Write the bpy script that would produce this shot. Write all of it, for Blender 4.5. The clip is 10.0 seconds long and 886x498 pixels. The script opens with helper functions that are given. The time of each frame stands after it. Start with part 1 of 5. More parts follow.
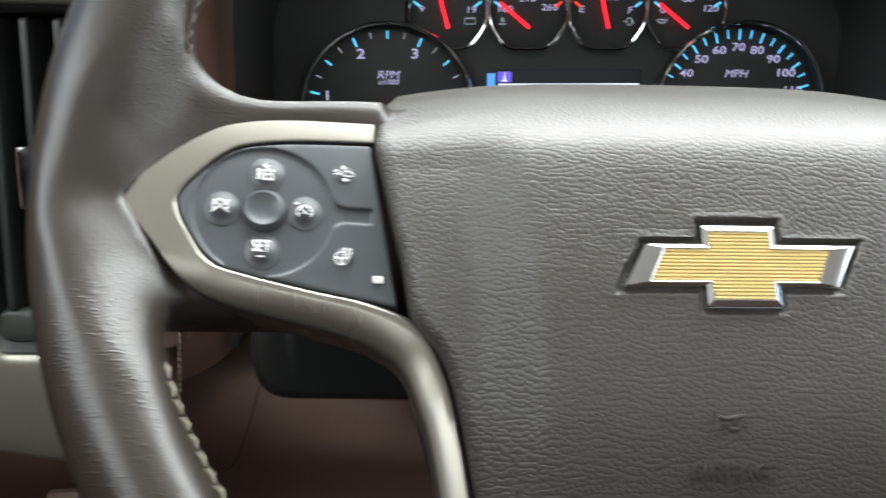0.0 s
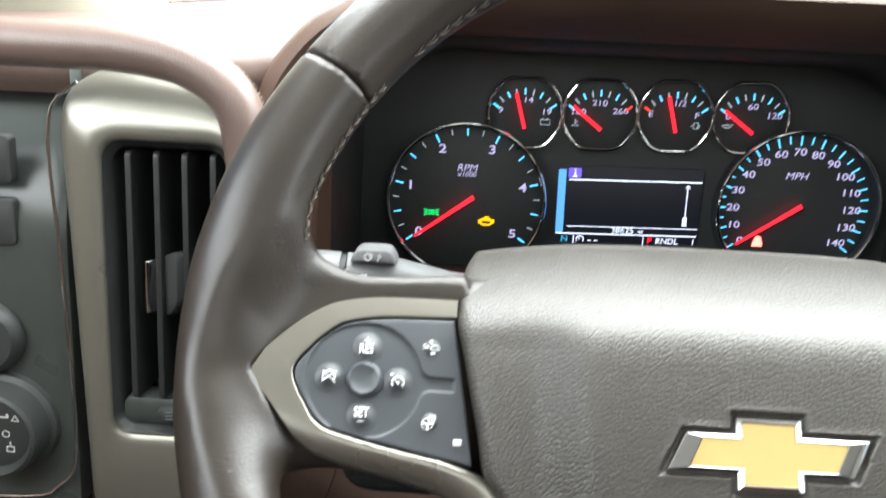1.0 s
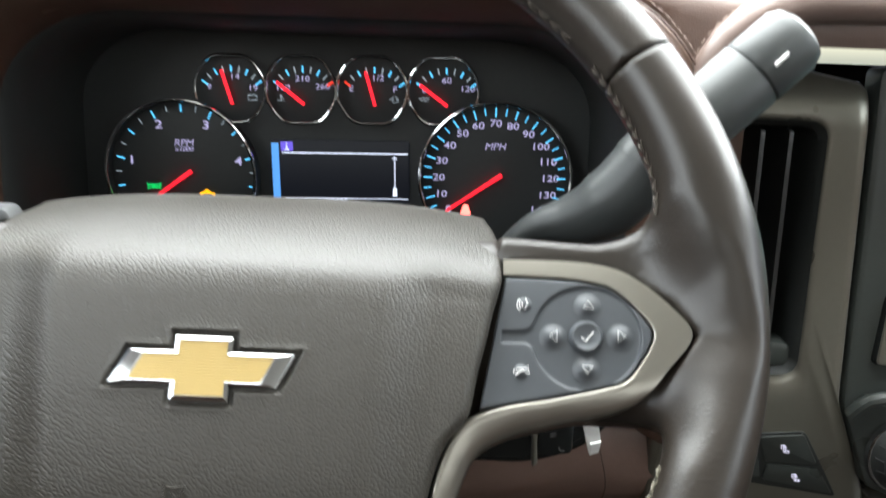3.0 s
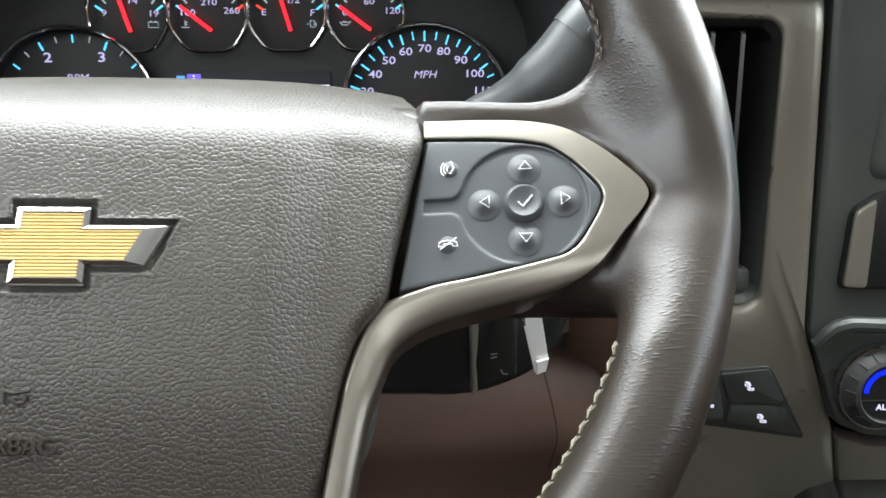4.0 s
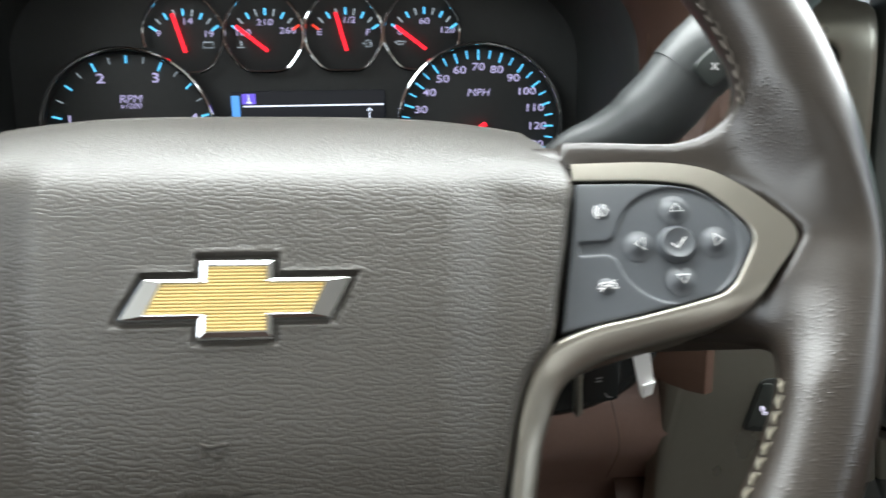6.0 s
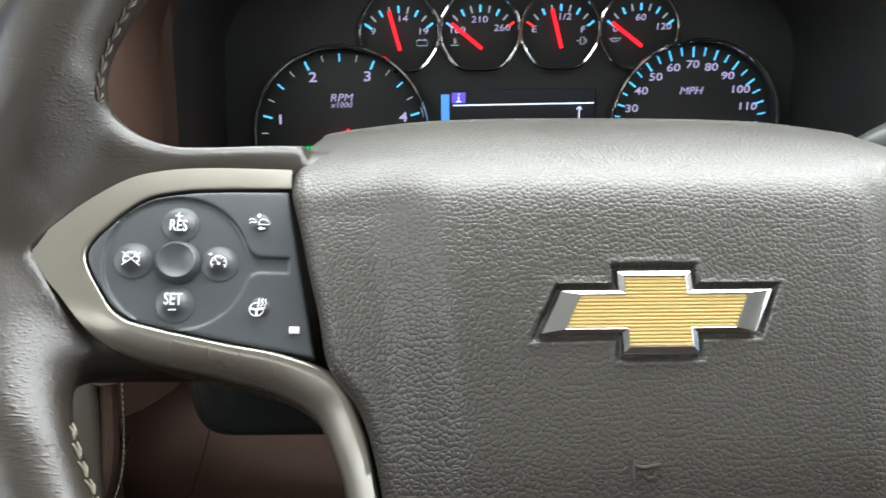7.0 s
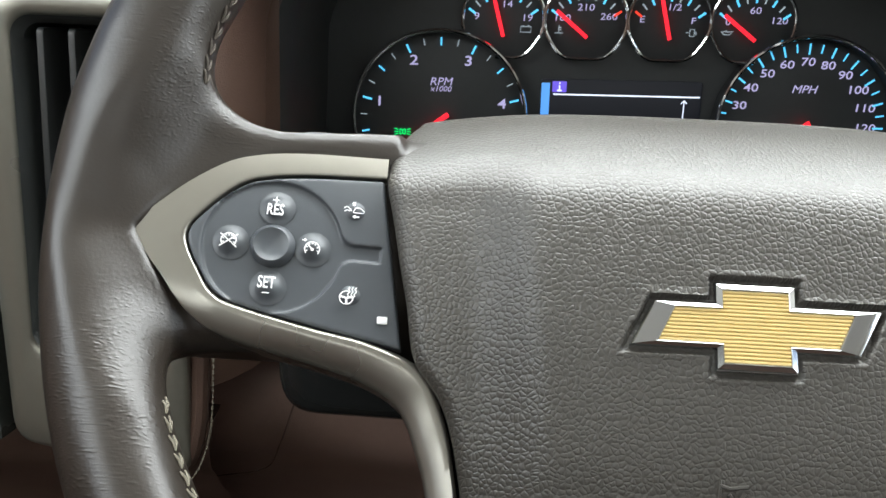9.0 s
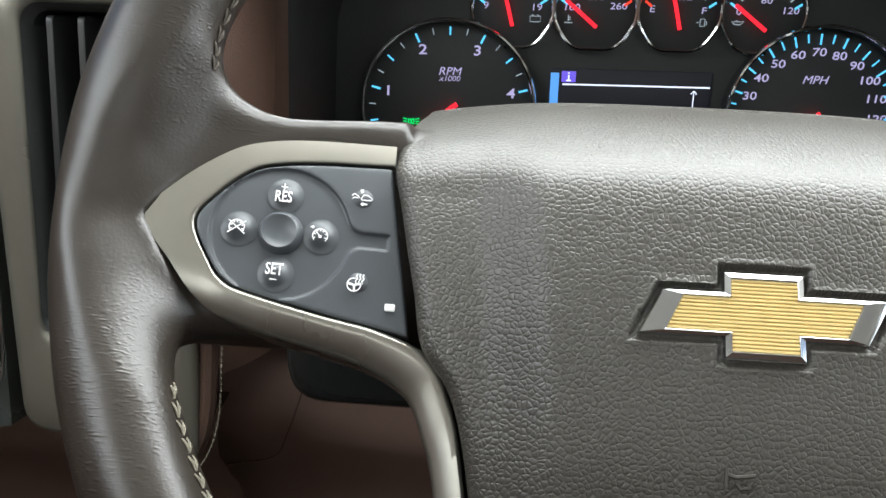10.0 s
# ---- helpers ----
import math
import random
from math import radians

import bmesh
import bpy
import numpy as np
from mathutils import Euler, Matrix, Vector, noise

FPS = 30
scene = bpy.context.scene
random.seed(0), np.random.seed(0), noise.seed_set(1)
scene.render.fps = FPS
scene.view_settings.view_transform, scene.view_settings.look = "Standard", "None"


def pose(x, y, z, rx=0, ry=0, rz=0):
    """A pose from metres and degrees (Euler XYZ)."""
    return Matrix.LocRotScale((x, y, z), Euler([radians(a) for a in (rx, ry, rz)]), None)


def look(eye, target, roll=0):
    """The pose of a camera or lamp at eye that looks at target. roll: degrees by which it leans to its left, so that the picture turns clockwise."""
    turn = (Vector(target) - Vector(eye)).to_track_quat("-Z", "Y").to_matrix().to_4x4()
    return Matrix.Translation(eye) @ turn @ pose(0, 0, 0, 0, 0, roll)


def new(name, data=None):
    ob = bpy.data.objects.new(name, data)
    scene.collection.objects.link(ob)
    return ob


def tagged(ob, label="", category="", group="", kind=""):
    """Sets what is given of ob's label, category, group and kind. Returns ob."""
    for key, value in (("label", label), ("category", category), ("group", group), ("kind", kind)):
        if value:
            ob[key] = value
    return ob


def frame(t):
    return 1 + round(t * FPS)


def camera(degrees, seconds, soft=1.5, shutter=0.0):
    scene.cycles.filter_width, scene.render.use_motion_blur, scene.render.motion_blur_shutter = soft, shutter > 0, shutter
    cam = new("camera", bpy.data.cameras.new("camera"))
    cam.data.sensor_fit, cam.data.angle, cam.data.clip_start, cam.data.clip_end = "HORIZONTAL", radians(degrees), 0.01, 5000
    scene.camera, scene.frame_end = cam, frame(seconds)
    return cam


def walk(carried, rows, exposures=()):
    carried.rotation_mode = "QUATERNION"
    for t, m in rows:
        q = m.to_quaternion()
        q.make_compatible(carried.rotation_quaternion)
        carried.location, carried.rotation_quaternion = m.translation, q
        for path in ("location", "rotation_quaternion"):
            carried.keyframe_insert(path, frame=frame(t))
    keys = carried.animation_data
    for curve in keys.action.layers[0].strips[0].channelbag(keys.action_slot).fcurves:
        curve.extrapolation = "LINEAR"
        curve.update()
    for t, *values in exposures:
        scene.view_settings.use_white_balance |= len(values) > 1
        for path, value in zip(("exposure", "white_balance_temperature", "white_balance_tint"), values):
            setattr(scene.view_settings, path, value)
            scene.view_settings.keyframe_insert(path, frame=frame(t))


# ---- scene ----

# ---------------------------------------------------------------- camera
cam = camera(53.87, 10.0, soft=1.5, shutter=0.4)
PATH = [
    (0, -0.09647, -0.24791, 0.74489, -3.085, -12.598, 1.302),
    (0.3, -0.11300, -0.25500, 0.75300, -1.499, -12.885, 2.100),
    (0.5, -0.11289, -0.26355, 0.76552, -0.089, -12.941, 2.158),
    (0.8, -0.11100, -0.26700, 0.79300, 0.795, -13.354, 2.800),
    (1, -0.10343, -0.27798, 0.81502, 1.308, -13.678, 2.677),
    (1.3, -0.08600, -0.28100, 0.84100, 1.388, -14.004, 3.000),
    (1.5, -0.07052, -0.29000, 0.85955, 1.938, -14.528, 2.710),
    (1.7, -0.04500, -0.30300, 0.87900, 2.492, -14.983, 2.700),
    (2, 0.00188, -0.32400, 0.89943, 3.070, -14.880, 2.179),
    (2.2, 0.02100, -0.32500, 0.89400, 3.109, -14.593, 2.300),
    (2.5, 0.05620, -0.32269, 0.87649, 3.218, -14.562, 1.928),
    (2.8, 0.07200, -0.32200, 0.83900, 0.827, -14.035, 2.100),
    (3, 0.08320, -0.30644, 0.80272, 0.472, -13.067, 2.063),
    (3.2, 0.08431, -0.29619, 0.77824, -0.384, -12.619, 1.707),
    (4.3, 0.10303, -0.25848, 0.73835, -3.229, -11.459, 0.732),
    (4.5, 0.10580, -0.25641, 0.73972, -3.401, -11.589, 0.654),
    (5, 0.10583, -0.25528, 0.74555, -4.180, -11.914, 0.602),
    (5.2, 0.10597, -0.25547, 0.74703, -4.376, -11.932, 0.606),
    (6.3, -0.01125, -0.26638, 0.76189, -6.361, -12.375, 0.581),
    (6.5, -0.03590, -0.25918, 0.76389, -6.325, -12.425, 0.622),
    (7, -0.07502, -0.24325, 0.75767, -3.646, -12.560, 0.427),
    (7.5, -0.07578, -0.23783, 0.75600, -0.943, -12.667, 1.571),
    (8, -0.07535, -0.23693, 0.75704, 0.828, -12.920, 2.194),
    (8.5, -0.07566, -0.23974, 0.76223, 1.691, -13.455, 2.483),
    (9, -0.07610, -0.23961, 0.76204, 2.290, -14.092, 2.544),
    (9.5, -0.07693, -0.24000, 0.76225, 2.695, -14.558, 2.627),
    (10, -0.07588, -0.23982, 0.76074, 2.829, -14.631, 2.664),
]
walk(cam, [(t, pose(x, y, z, 90 + pitch, 0, yaw) @ pose(0, 0, 0, 0, 0, roll)) for t, x, y, z, yaw, pitch, roll in PATH], exposures=[(0.0, 0.9), (0.5, 1.2), (1.0, 1.3), (2.0, 0.9), (2.5, 0.45), (3.0, 0.9), (4.5, 1.22), (5.2, 1.25), (6.5, 0.9), (10.0, 0.85)])

# ---------------------------------------------------------------- light
world = bpy.data.worlds.new("sky")
scene.world = world
world.use_nodes = True
wn = world.node_tree.nodes
sky = wn.new("ShaderNodeTexSky")
sky.sky_type = "NISHITA"
sky.sun_disc = False
sky.sun_elevation = radians(28)
sky.sun_rotation = radians(180)
sky.air_density, sky.dust_density = 1.0, 1.5
world.node_tree.links.new(sky.outputs[0], wn["Background"].inputs[0])
wn["Background"].inputs[1].default_value = 0.15

sun_data = bpy.data.lights.new("sun", "SUN")
sun_data.energy, sun_data.angle, sun_data.color = 4.0, radians(1.0), (1, 0.97, 0.93)
sun = new("sun", sun_data)
sun.matrix_world = pose(0, 0, 6, 62, 0, 0)


def window_light(name, x, y, z, target, w, h, power, color=(0.95, 1, 0.99)):
    d = bpy.data.lights.new(name, "AREA")
    d.shape, d.size, d.size_y, d.energy, d.color = "RECTANGLE", w, h, power, color
    ob = new(name, d)
    ob.matrix_world = look((x, y, z), target)
    return ob


window_light("windshield_daylight", 0.33, 0.20, 1.079, (0.33, 0.20 - 0.44, 1.079 - 0.90), 1.3, 0.54, 19.5)
window_light("driver_window_daylight", -0.57, -0.40, 1.06, (0.1, -0.10, 0.80), 0.80, 0.28, 2.5)
window_light("passenger_window_daylight", 1.22, -0.40, 1.06, (0.0, -0.45, 1.20), 0.80, 0.28, 1.8)
# Added lamp before the closed rear wall, filling in light from behind.
window_light("rear_fill_light", 0.25, -1.36, 1.04, (0.1, 0.0, 0.95), 1.0, 0.30, 1.3)

# ---------------------------------------------------------------- materials
def nodes_of(name):
    m = bpy.data.materials.new(name)
    m.use_nodes = True
    return m, m.node_tree.nodes, m.node_tree.links, m.node_tree.nodes["Principled BSDF"]


def surface(name, color, rough=0.5, metal=0.0, vary=0.12, scale=40.0, bump=0.0, bump_scale=300.0, pebble=0.0, pebble_size=0.0018,
            wrinkle=0.0, spec=0.5, coat=0.0, flat_cells=False, fold_spots=(), rough_vary=0.08):
    """Colour with two scales of variation, roughness variation and relief: fine grain, pebbled cells, leather wrinkles."""
    m, n, l, b = nodes_of(name)
    tc = n.new("ShaderNodeTexCoord")
    big, small = n.new("ShaderNodeTexNoise"), n.new("ShaderNodeTexNoise")
    big.inputs["Scale"].default_value, small.inputs["Scale"].default_value = scale * 0.3, scale * 6
    big.inputs["Detail"].default_value, small.inputs["Detail"].default_value = 4, 3
    for q in (big, small):
        l.new(tc.outputs["Object"], q.inputs["Vector"])
    add = n.new("ShaderNodeMath")
    add.operation = "MULTIPLY_ADD"
    l.new(small.outputs["Fac"], add.inputs[0])
    add.inputs[1].default_value = 0.5
    l.new(big.outputs["Fac"], add.inputs[2])
    ramp = n.new("ShaderNodeMapRange")
    ramp.inputs["From Min"].default_value, ramp.inputs["From Max"].default_value = 0.45, 1.05
    ramp.inputs["To Min"].default_value, ramp.inputs["To Max"].default_value = 1 - vary, 1 + vary
    l.new(add.outputs[0], ramp.inputs["Value"])
    mul = n.new("ShaderNodeVectorMath")
    mul.operation = "SCALE"
    mul.inputs[0].default_value = color
    l.new(ramp.outputs[0], mul.inputs["Scale"])
    l.new(mul.outputs[0], b.inputs["Base Color"])
    rr = n.new("ShaderNodeMapRange")
    rr.inputs["To Min"].default_value, rr.inputs["To Max"].default_value = rough - rough_vary, rough + rough_vary
    l.new(big.outputs["Fac"], rr.inputs["Value"])
    l.new(rr.outputs[0], b.inputs["Roughness"])
    b.inputs["Metallic"].default_value = metal
    b.inputs["Specular IOR Level"].default_value = spec
    b.inputs["Coat Weight"].default_value = coat
    last = None

    def relief(height, dist, strength=1.0):
        nonlocal last
        bp = n.new("ShaderNodeBump")
        bp.inputs["Strength"].default_value, bp.inputs["Distance"].default_value = strength, dist
        l.new(height, bp.inputs["Height"])
        if last:
            l.new(last, bp.inputs["Normal"])
        last = bp.outputs["Normal"]

    if bump:
        g = n.new("ShaderNodeTexNoise")
        g.inputs["Scale"].default_value, g.inputs["Detail"].default_value = bump_scale, 4
        l.new(tc.outputs["Object"], g.inputs["Vector"])
        relief(g.outputs["Fac"], bump)
    if pebble:
        warp = n.new("ShaderNodeTexNoise")
        warp.inputs["Scale"].default_value = 0.35 / pebble_size
        l.new(tc.outputs["Object"], warp.inputs["Vector"])
        mix = n.new("ShaderNodeVectorMath")
        mix.operation = "MULTIPLY_ADD"
        mix.inputs[1].default_value = (pebble_size * 0.9,) * 3
        l.new(warp.outputs["Color"], mix.inputs[0])
        l.new(tc.outputs["Object"], mix.inputs[2])
        vo = n.new("ShaderNodeTexVoronoi")
        vo.feature = "F1"
        vo.voronoi_dimensions = "2D" if flat_cells else "3D"
        vo.inputs["Scale"].default_value = 1.0 / pebble_size
        l.new(mix.outputs[0], vo.inputs["Vector"])
        lim = n.new("ShaderNodeMapRange")
        lim.interpolation_type = "SMOOTHSTEP"
        lim.inputs["From Min"].default_value, lim.inputs["From Max"].default_value = 0.66, 0.22
        l.new(vo.outputs["Distance"], lim.inputs["Value"])
        relief(lim.outputs[0], pebble * 0.6)
        ve, le = n.new("ShaderNodeTexVoronoi"), n.new("ShaderNodeMapRange")
        ve.feature, ve.voronoi_dimensions = "DISTANCE_TO_EDGE", vo.voronoi_dimensions
        ve.inputs["Scale"].default_value = 1.0 / pebble_size
        l.new(mix.outputs[0], ve.inputs["Vector"])
        le.interpolation_type = "SMOOTHSTEP"
        le.inputs["From Max"].default_value = 0.26
        l.new(ve.outputs["Distance"], le.inputs["Value"])
        relief(le.outputs[0], pebble * 0.6)
    if wrinkle:
        mp = n.new("ShaderNodeMapping")
        mp.inputs["Scale"].default_value = (80, 760, 600)
        l.new(tc.outputs["Object"], mp.inputs["Vector"])
        wv = n.new("ShaderNodeTexNoise")
        wv.noise_type = "RIDGED_MULTIFRACTAL"
        wv.inputs["Scale"].default_value, wv.inputs["Detail"].default_value = 1.4, 5
        wv.inputs["Distortion"].default_value = 0.15
        l.new(mp.outputs[0], wv.inputs["Vector"])
        height = wv.outputs["Fac"]
        if fold_spots:
            sep, comb, up = n.new("ShaderNodeSeparateXYZ"), n.new("ShaderNodeCombineXYZ"), n.new("ShaderNodeMath")
            up.operation = "ABSOLUTE"
            l.new(tc.outputs["Object"], sep.inputs[0])
            l.new(sep.outputs[0], up.inputs[0])
            l.new(up.outputs[0], comb.inputs[0])
            l.new(sep.outputs[1], comb.inputs[1])
            l.new(sep.outputs[2], comb.inputs[2])
            total = None
            for spot in fold_spots:
                ds, mr = n.new("ShaderNodeVectorMath"), n.new("ShaderNodeMapRange")
                ds.operation, ds.inputs[1].default_value = "DISTANCE", spot
                l.new(comb.outputs[0], ds.inputs[0])
                mr.interpolation_type = "SMOOTHSTEP"
                mr.inputs["From Min"].default_value, mr.inputs["From Max"].default_value = 0.040, 0.006
                mr.inputs["To Min"].default_value = 0.04
                l.new(ds.outputs["Value"], mr.inputs["Value"])
                if total is None:
                    total = mr.outputs[0]
                else:
                    mx = n.new("ShaderNodeMath")
                    mx.operation = "MAXIMUM"
                    l.new(total, mx.inputs[0])
                    l.new(mr.outputs[0], mx.inputs[1])
                    total = mx.outputs[0]
            ml = n.new("ShaderNodeMath")
            ml.operation = "MULTIPLY"
            l.new(height, ml.inputs[0])
            l.new(total, ml.inputs[1])
            height = ml.outputs[0]
        relief(height, wrinkle)
    if last:
        l.new(last, b.inputs["Normal"])
    return m


GLOW = 0.50


def glowing(name, color, strength):
    m, n, l, b = nodes_of(name)
    b.inputs["Base Color"].default_value = (*[c * 0.3 for c in color], 1)
    b.inputs["Roughness"].default_value = 0.5
    b.inputs["Emission Color"].default_value = (*color, 1)
    b.inputs["Emission Strength"].default_value = strength * GLOW
    return m


RIM = surface("rim_leather", (0.0250, 0.0200, 0.0160), 0.33, spec=0.55, wrinkle=0.00015, fold_spots=((0.156, 0.052, 0.008), (0.164, -0.044, 0.010), (0.172, -0.080, 0.015)), bump=0.00005, bump_scale=1100, vary=0.15)
RIM_TOP = surface("rim_top_leather", (0.030, 0.0245, 0.0205), 0.31, bump=0.00015, bump_scale=800, vary=0.12)
COVER = surface("airbag_cover_vinyl", (0.052, 0.0475, 0.0405), 0.40, spec=0.6, pebble=0.00011, pebble_size=0.0015, flat_cells=True, bump=0.00006, bump_scale=1200, vary=0.08)
EMBOSS = surface("smooth_raised_vinyl", (0.056, 0.051, 0.044), 0.30, spec=0.6, vary=0.05)
BRONZE = surface("champagne_metal_paint", (0.32, 0.305, 0.27), 0.29, metal=0.9, vary=0.04, bump=0.00001, bump_scale=2500)
PAD = surface("button_pad_plastic", (0.060, 0.066, 0.074), 0.38, vary=0.06, bump=0.00003, bump_scale=3000)
PRINT = surface("white_print", (0.82, 0.82, 0.82), 0.5, vary=0.02)
CHROME = surface("chrome", (0.80, 0.81, 0.82), 0.07, metal=1.0, vary=0.02, rough_vary=0.03)
# Emblem chrome with its dark reflections imitated by a lower base colour.
SHADECHROME = surface("shaded_emblem_chrome", (0.52, 0.53, 0.54), 0.06, metal=1.0, vary=0.02, rough_vary=0.03)
GOLD = surface("gold_insert", (0.62, 0.47, 0.20), 0.42, metal=0.25, vary=0.04)
# Paler grey: windscreen light on the stalk is put into its colour.
STALK = surface("lightened_grey_plastic", (0.16, 0.163, 0.165), 0.45, vary=0.06, bump=0.00003, bump_scale=2500)
TRIM = surface("dash_trim_metal_paint", (0.27, 0.262, 0.222), 0.29, metal=0.6, vary=0.05, bump=0.00001, bump_scale=2500)
BLACK = surface("black_plastic", (0.056, 0.064, 0.060), 0.28, rough_vary=0.03, vary=0.08, bump=0.00004, bump_scale=2200)
SOFTBLACK = surface("matt_black_plastic", (0.036, 0.040, 0.039), 0.55, vary=0.15, bump=0.00005, bump_scale=2000)
RUBBER = surface("black_rubber", (0.013, 0.0135, 0.014), 0.75, spec=0.2, vary=0.15, bump=0.00005, bump_scale=1800)
PALESTITCH = surface("pale_brown_thread", (0.30, 0.235, 0.20), 0.7, vary=0.12)
FACE = surface("dial_face", (0.046, 0.050, 0.051), 0.55, vary=0.1)
VANE = surface("vent_vane_plastic", (0.030, 0.032, 0.032), 0.38, vary=0.1, bump=0.00004, bump_scale=2200)
GREYPL = surface("grey_black_plastic", (0.045, 0.049, 0.049), 0.42, vary=0.08, bump=0.00004, bump_scale=2500)
GLOSS = surface("gloss_black_panel", (0.016, 0.018, 0.018), 0.16, vary=0.1)
BROWN = surface("brown_dash_leather", (0.165, 0.116, 0.099), 0.38, spec=0.6, vary=0.08, pebble=0.00004, pebble_size=0.0012, bump=0.00004, bump_scale=900)
DARKBROWN = surface("lower_dash_leather", (0.105, 0.065, 0.050), 0.38, vary=0.12, pebble=0.00005, pebble_size=0.0012)
# Knee panel leather, lightened to carry the light that falls on it.
LITBROWN = surface("lit_dash_leather", (0.25, 0.165, 0.135), 0.36, spec=0.6, vary=0.10, pebble=0.00005, pebble_size=0.0012)
# Dash leather again for hood and flanks, their shade put into the colour.
SHADEBROWN = surface("shaded_dash_leather", (0.088, 0.049, 0.034), 0.5, vary=0.12, pebble=0.00005, pebble_size=0.0012)
STITCH = surface("tan_thread", (0.19, 0.17, 0.13), 0.7, vary=0.15, bump=0.0001, bump_scale=3000)
DARKSTITCH = surface("dark_thread", (0.075, 0.062, 0.050), 0.7, vary=0.15, bump=0.0001, bump_scale=3000)
GRILLE = surface("speaker_pad_vinyl", (0.085, 0.072, 0.066), 0.65, vary=0.08, bump=0.0002, bump_scale=900)
CREAM = surface("cream_pillar_trim", (0.27, 0.258, 0.20), 0.75, vary=0.04, bump=0.0001, bump_scale=1500)
PAPER = surface("white_paper", (0.85, 0.85, 0.84), 0.6, vary=0.02)
GREEN = surface("green_print", (0.055, 0.11, 0.022), 0.6, vary=0.1)
HEADLINER = surface("headliner_cloth", (0.68, 0.67, 0.62), 0.9, vary=0.05)
CARPET = surface("dark_carpet", (0.03, 0.026, 0.023), 0.95, vary=0.2)
BODY = surface("silver_blue_paint", (0.42, 0.44, 0.46), 0.25, metal=0.2, vary=0.03)
GROUND = surface("pale_concrete", (0.55, 0.55, 0.53), 0.8, vary=0.1, scale=2)
NUMERAL = glowing("lit_numerals", (0.62, 0.58, 0.95), 0.8)
CYAN = glowing("lit_cyan_ticks", (0.10, 0.55, 0.95), 1.5)
DIMWHITE = glowing("lit_minor_ticks", (0.45, 0.55, 0.62), 0.8)
REDHOT = glowing("lit_red_lamp", (1.0, 0.10, 0.08), 7.0)
RED = glowing("lit_red_needle", (1.0, 0.015, 0.03), 2.2)
REDTICK = glowing("lit_red_tick", (1.0, 0.06, 0.03), 1.4)
LGREEN = glowing("lit_green", (0.0, 0.75, 0.15), 1.4)
AMBER = glowing("lit_amber", (1.0, 0.42, 0.0), 2.0)
SCREENW = glowing("lit_screen_white", (0.72, 0.80, 1.0), 1.6)
SCREENB = glowing("lit_screen_blue", (0.10, 0.34, 0.85), 1.3)
SCREENP = glowing("lit_screen_violet", (0.16, 0.11, 0.75), 1.2)
SCREENBG = glowing("screen_background", (0.010, 0.012, 0.020), 0.5)
TEAL = glowing("lit_touchscreen", (0.13, 0.42, 0.43), 0.75)
BLUE = glowing("lit_blue_arc", (0.0, 0.01, 1.0), 2.5)
ICON = glowing("lit_icons", (0.80, 0.78, 1.0), 1.0)
SKYB = glowing("lit_cyan_ring", (0.05, 0.5, 0.8), 1.0)

# ---------------------------------------------------------------- builders
def part(name, bm, material, parent, label="", smooth=True, angle=35):
    """Links a bmesh as one mesh object under a thing or a part."""
    bmesh.ops.recalc_face_normals(bm, faces=bm.faces)
    me = bpy.data.meshes.new(name)
    bm.to_mesh(me)
    bm.free()
    me.materials.append(material)
    if smooth:
        me.shade_smooth()
        me.set_sharp_from_angle(angle=radians(angle))
    ob = new(name, me)
    if parent:
        ob.parent = parent
    return tagged(ob, label=label)


def thing(name, label, category, m=None, group="", kind=""):
    ob = new(name)
    ob.empty_display_size = 0.02
    if m is not None:
        ob.matrix_world = m
    return tagged(ob, label, category, group, kind)


def grid(pts, close_u=False, close_v=False):
    """A quad sheet from rows of points."""
    bm = bmesh.new()
    vs = [[bm.verts.new(p) for p in row] for row in pts]
    nu, nv = len(vs), len(vs[0])
    for i in range(nu - (0 if close_u else 1)):
        for j in range(nv - (0 if close_v else 1)):
            bm.faces.new((vs[i][j], vs[(i + 1) % nu][j], vs[(i + 1) % nu][(j + 1) % nv], vs[i][(j + 1) % nv]))
    return bm


def join(*bms):
    out = bmesh.new()
    for b in bms:
        me = bpy.data.meshes.new("tmp")
        b.to_mesh(me)
        b.free()
        out.from_mesh(me)
        bpy.data.meshes.remove(me)
    return out


def moved(bm, m):
    bmesh.ops.transform(bm, matrix=m, verts=bm.verts)
    return bm


def bent(bm, f):
    for v in bm.verts:
        v.co = f(v.co)
    return bm


def spline(pts, per=8, closed=False):
    """Catmull-Rom through points of any dimension."""
    p = [np.array(q, float) for q in pts]
    n, out = len(p), []
    for i in range(n if closed else n - 1):
        a = p[(i - 1) % n] if closed or i > 0 else 2 * p[0] - p[1]
        b, c = p[i], p[(i + 1) % n]
        d = p[(i + 2) % n] if closed or i + 2 < n else 2 * p[-1] - p[-2]
        for k in range(per):
            t = k / per
            out.append(0.5 * (2 * b + (c - a) * t + (2 * a - 5 * b + 4 * c - d) * t * t + (3 * b - a - 3 * c + d) * t ** 3))
    if not closed:
        out.append(p[-1])
    return out


def resample(pts, n, closed=False):
    p = np.array(pts, float)
    if closed:
        p = np.vstack([p, p[:1]])
    s = np.r_[0, np.cumsum(np.linalg.norm(np.diff(p, axis=0), axis=1))]
    at = np.linspace(0, s[-1], n + 1)[:-1] if closed else np.linspace(0, s[-1], n)
    return np.stack([np.interp(at, s, p[:, k]) for k in range(p.shape[1])], 1)


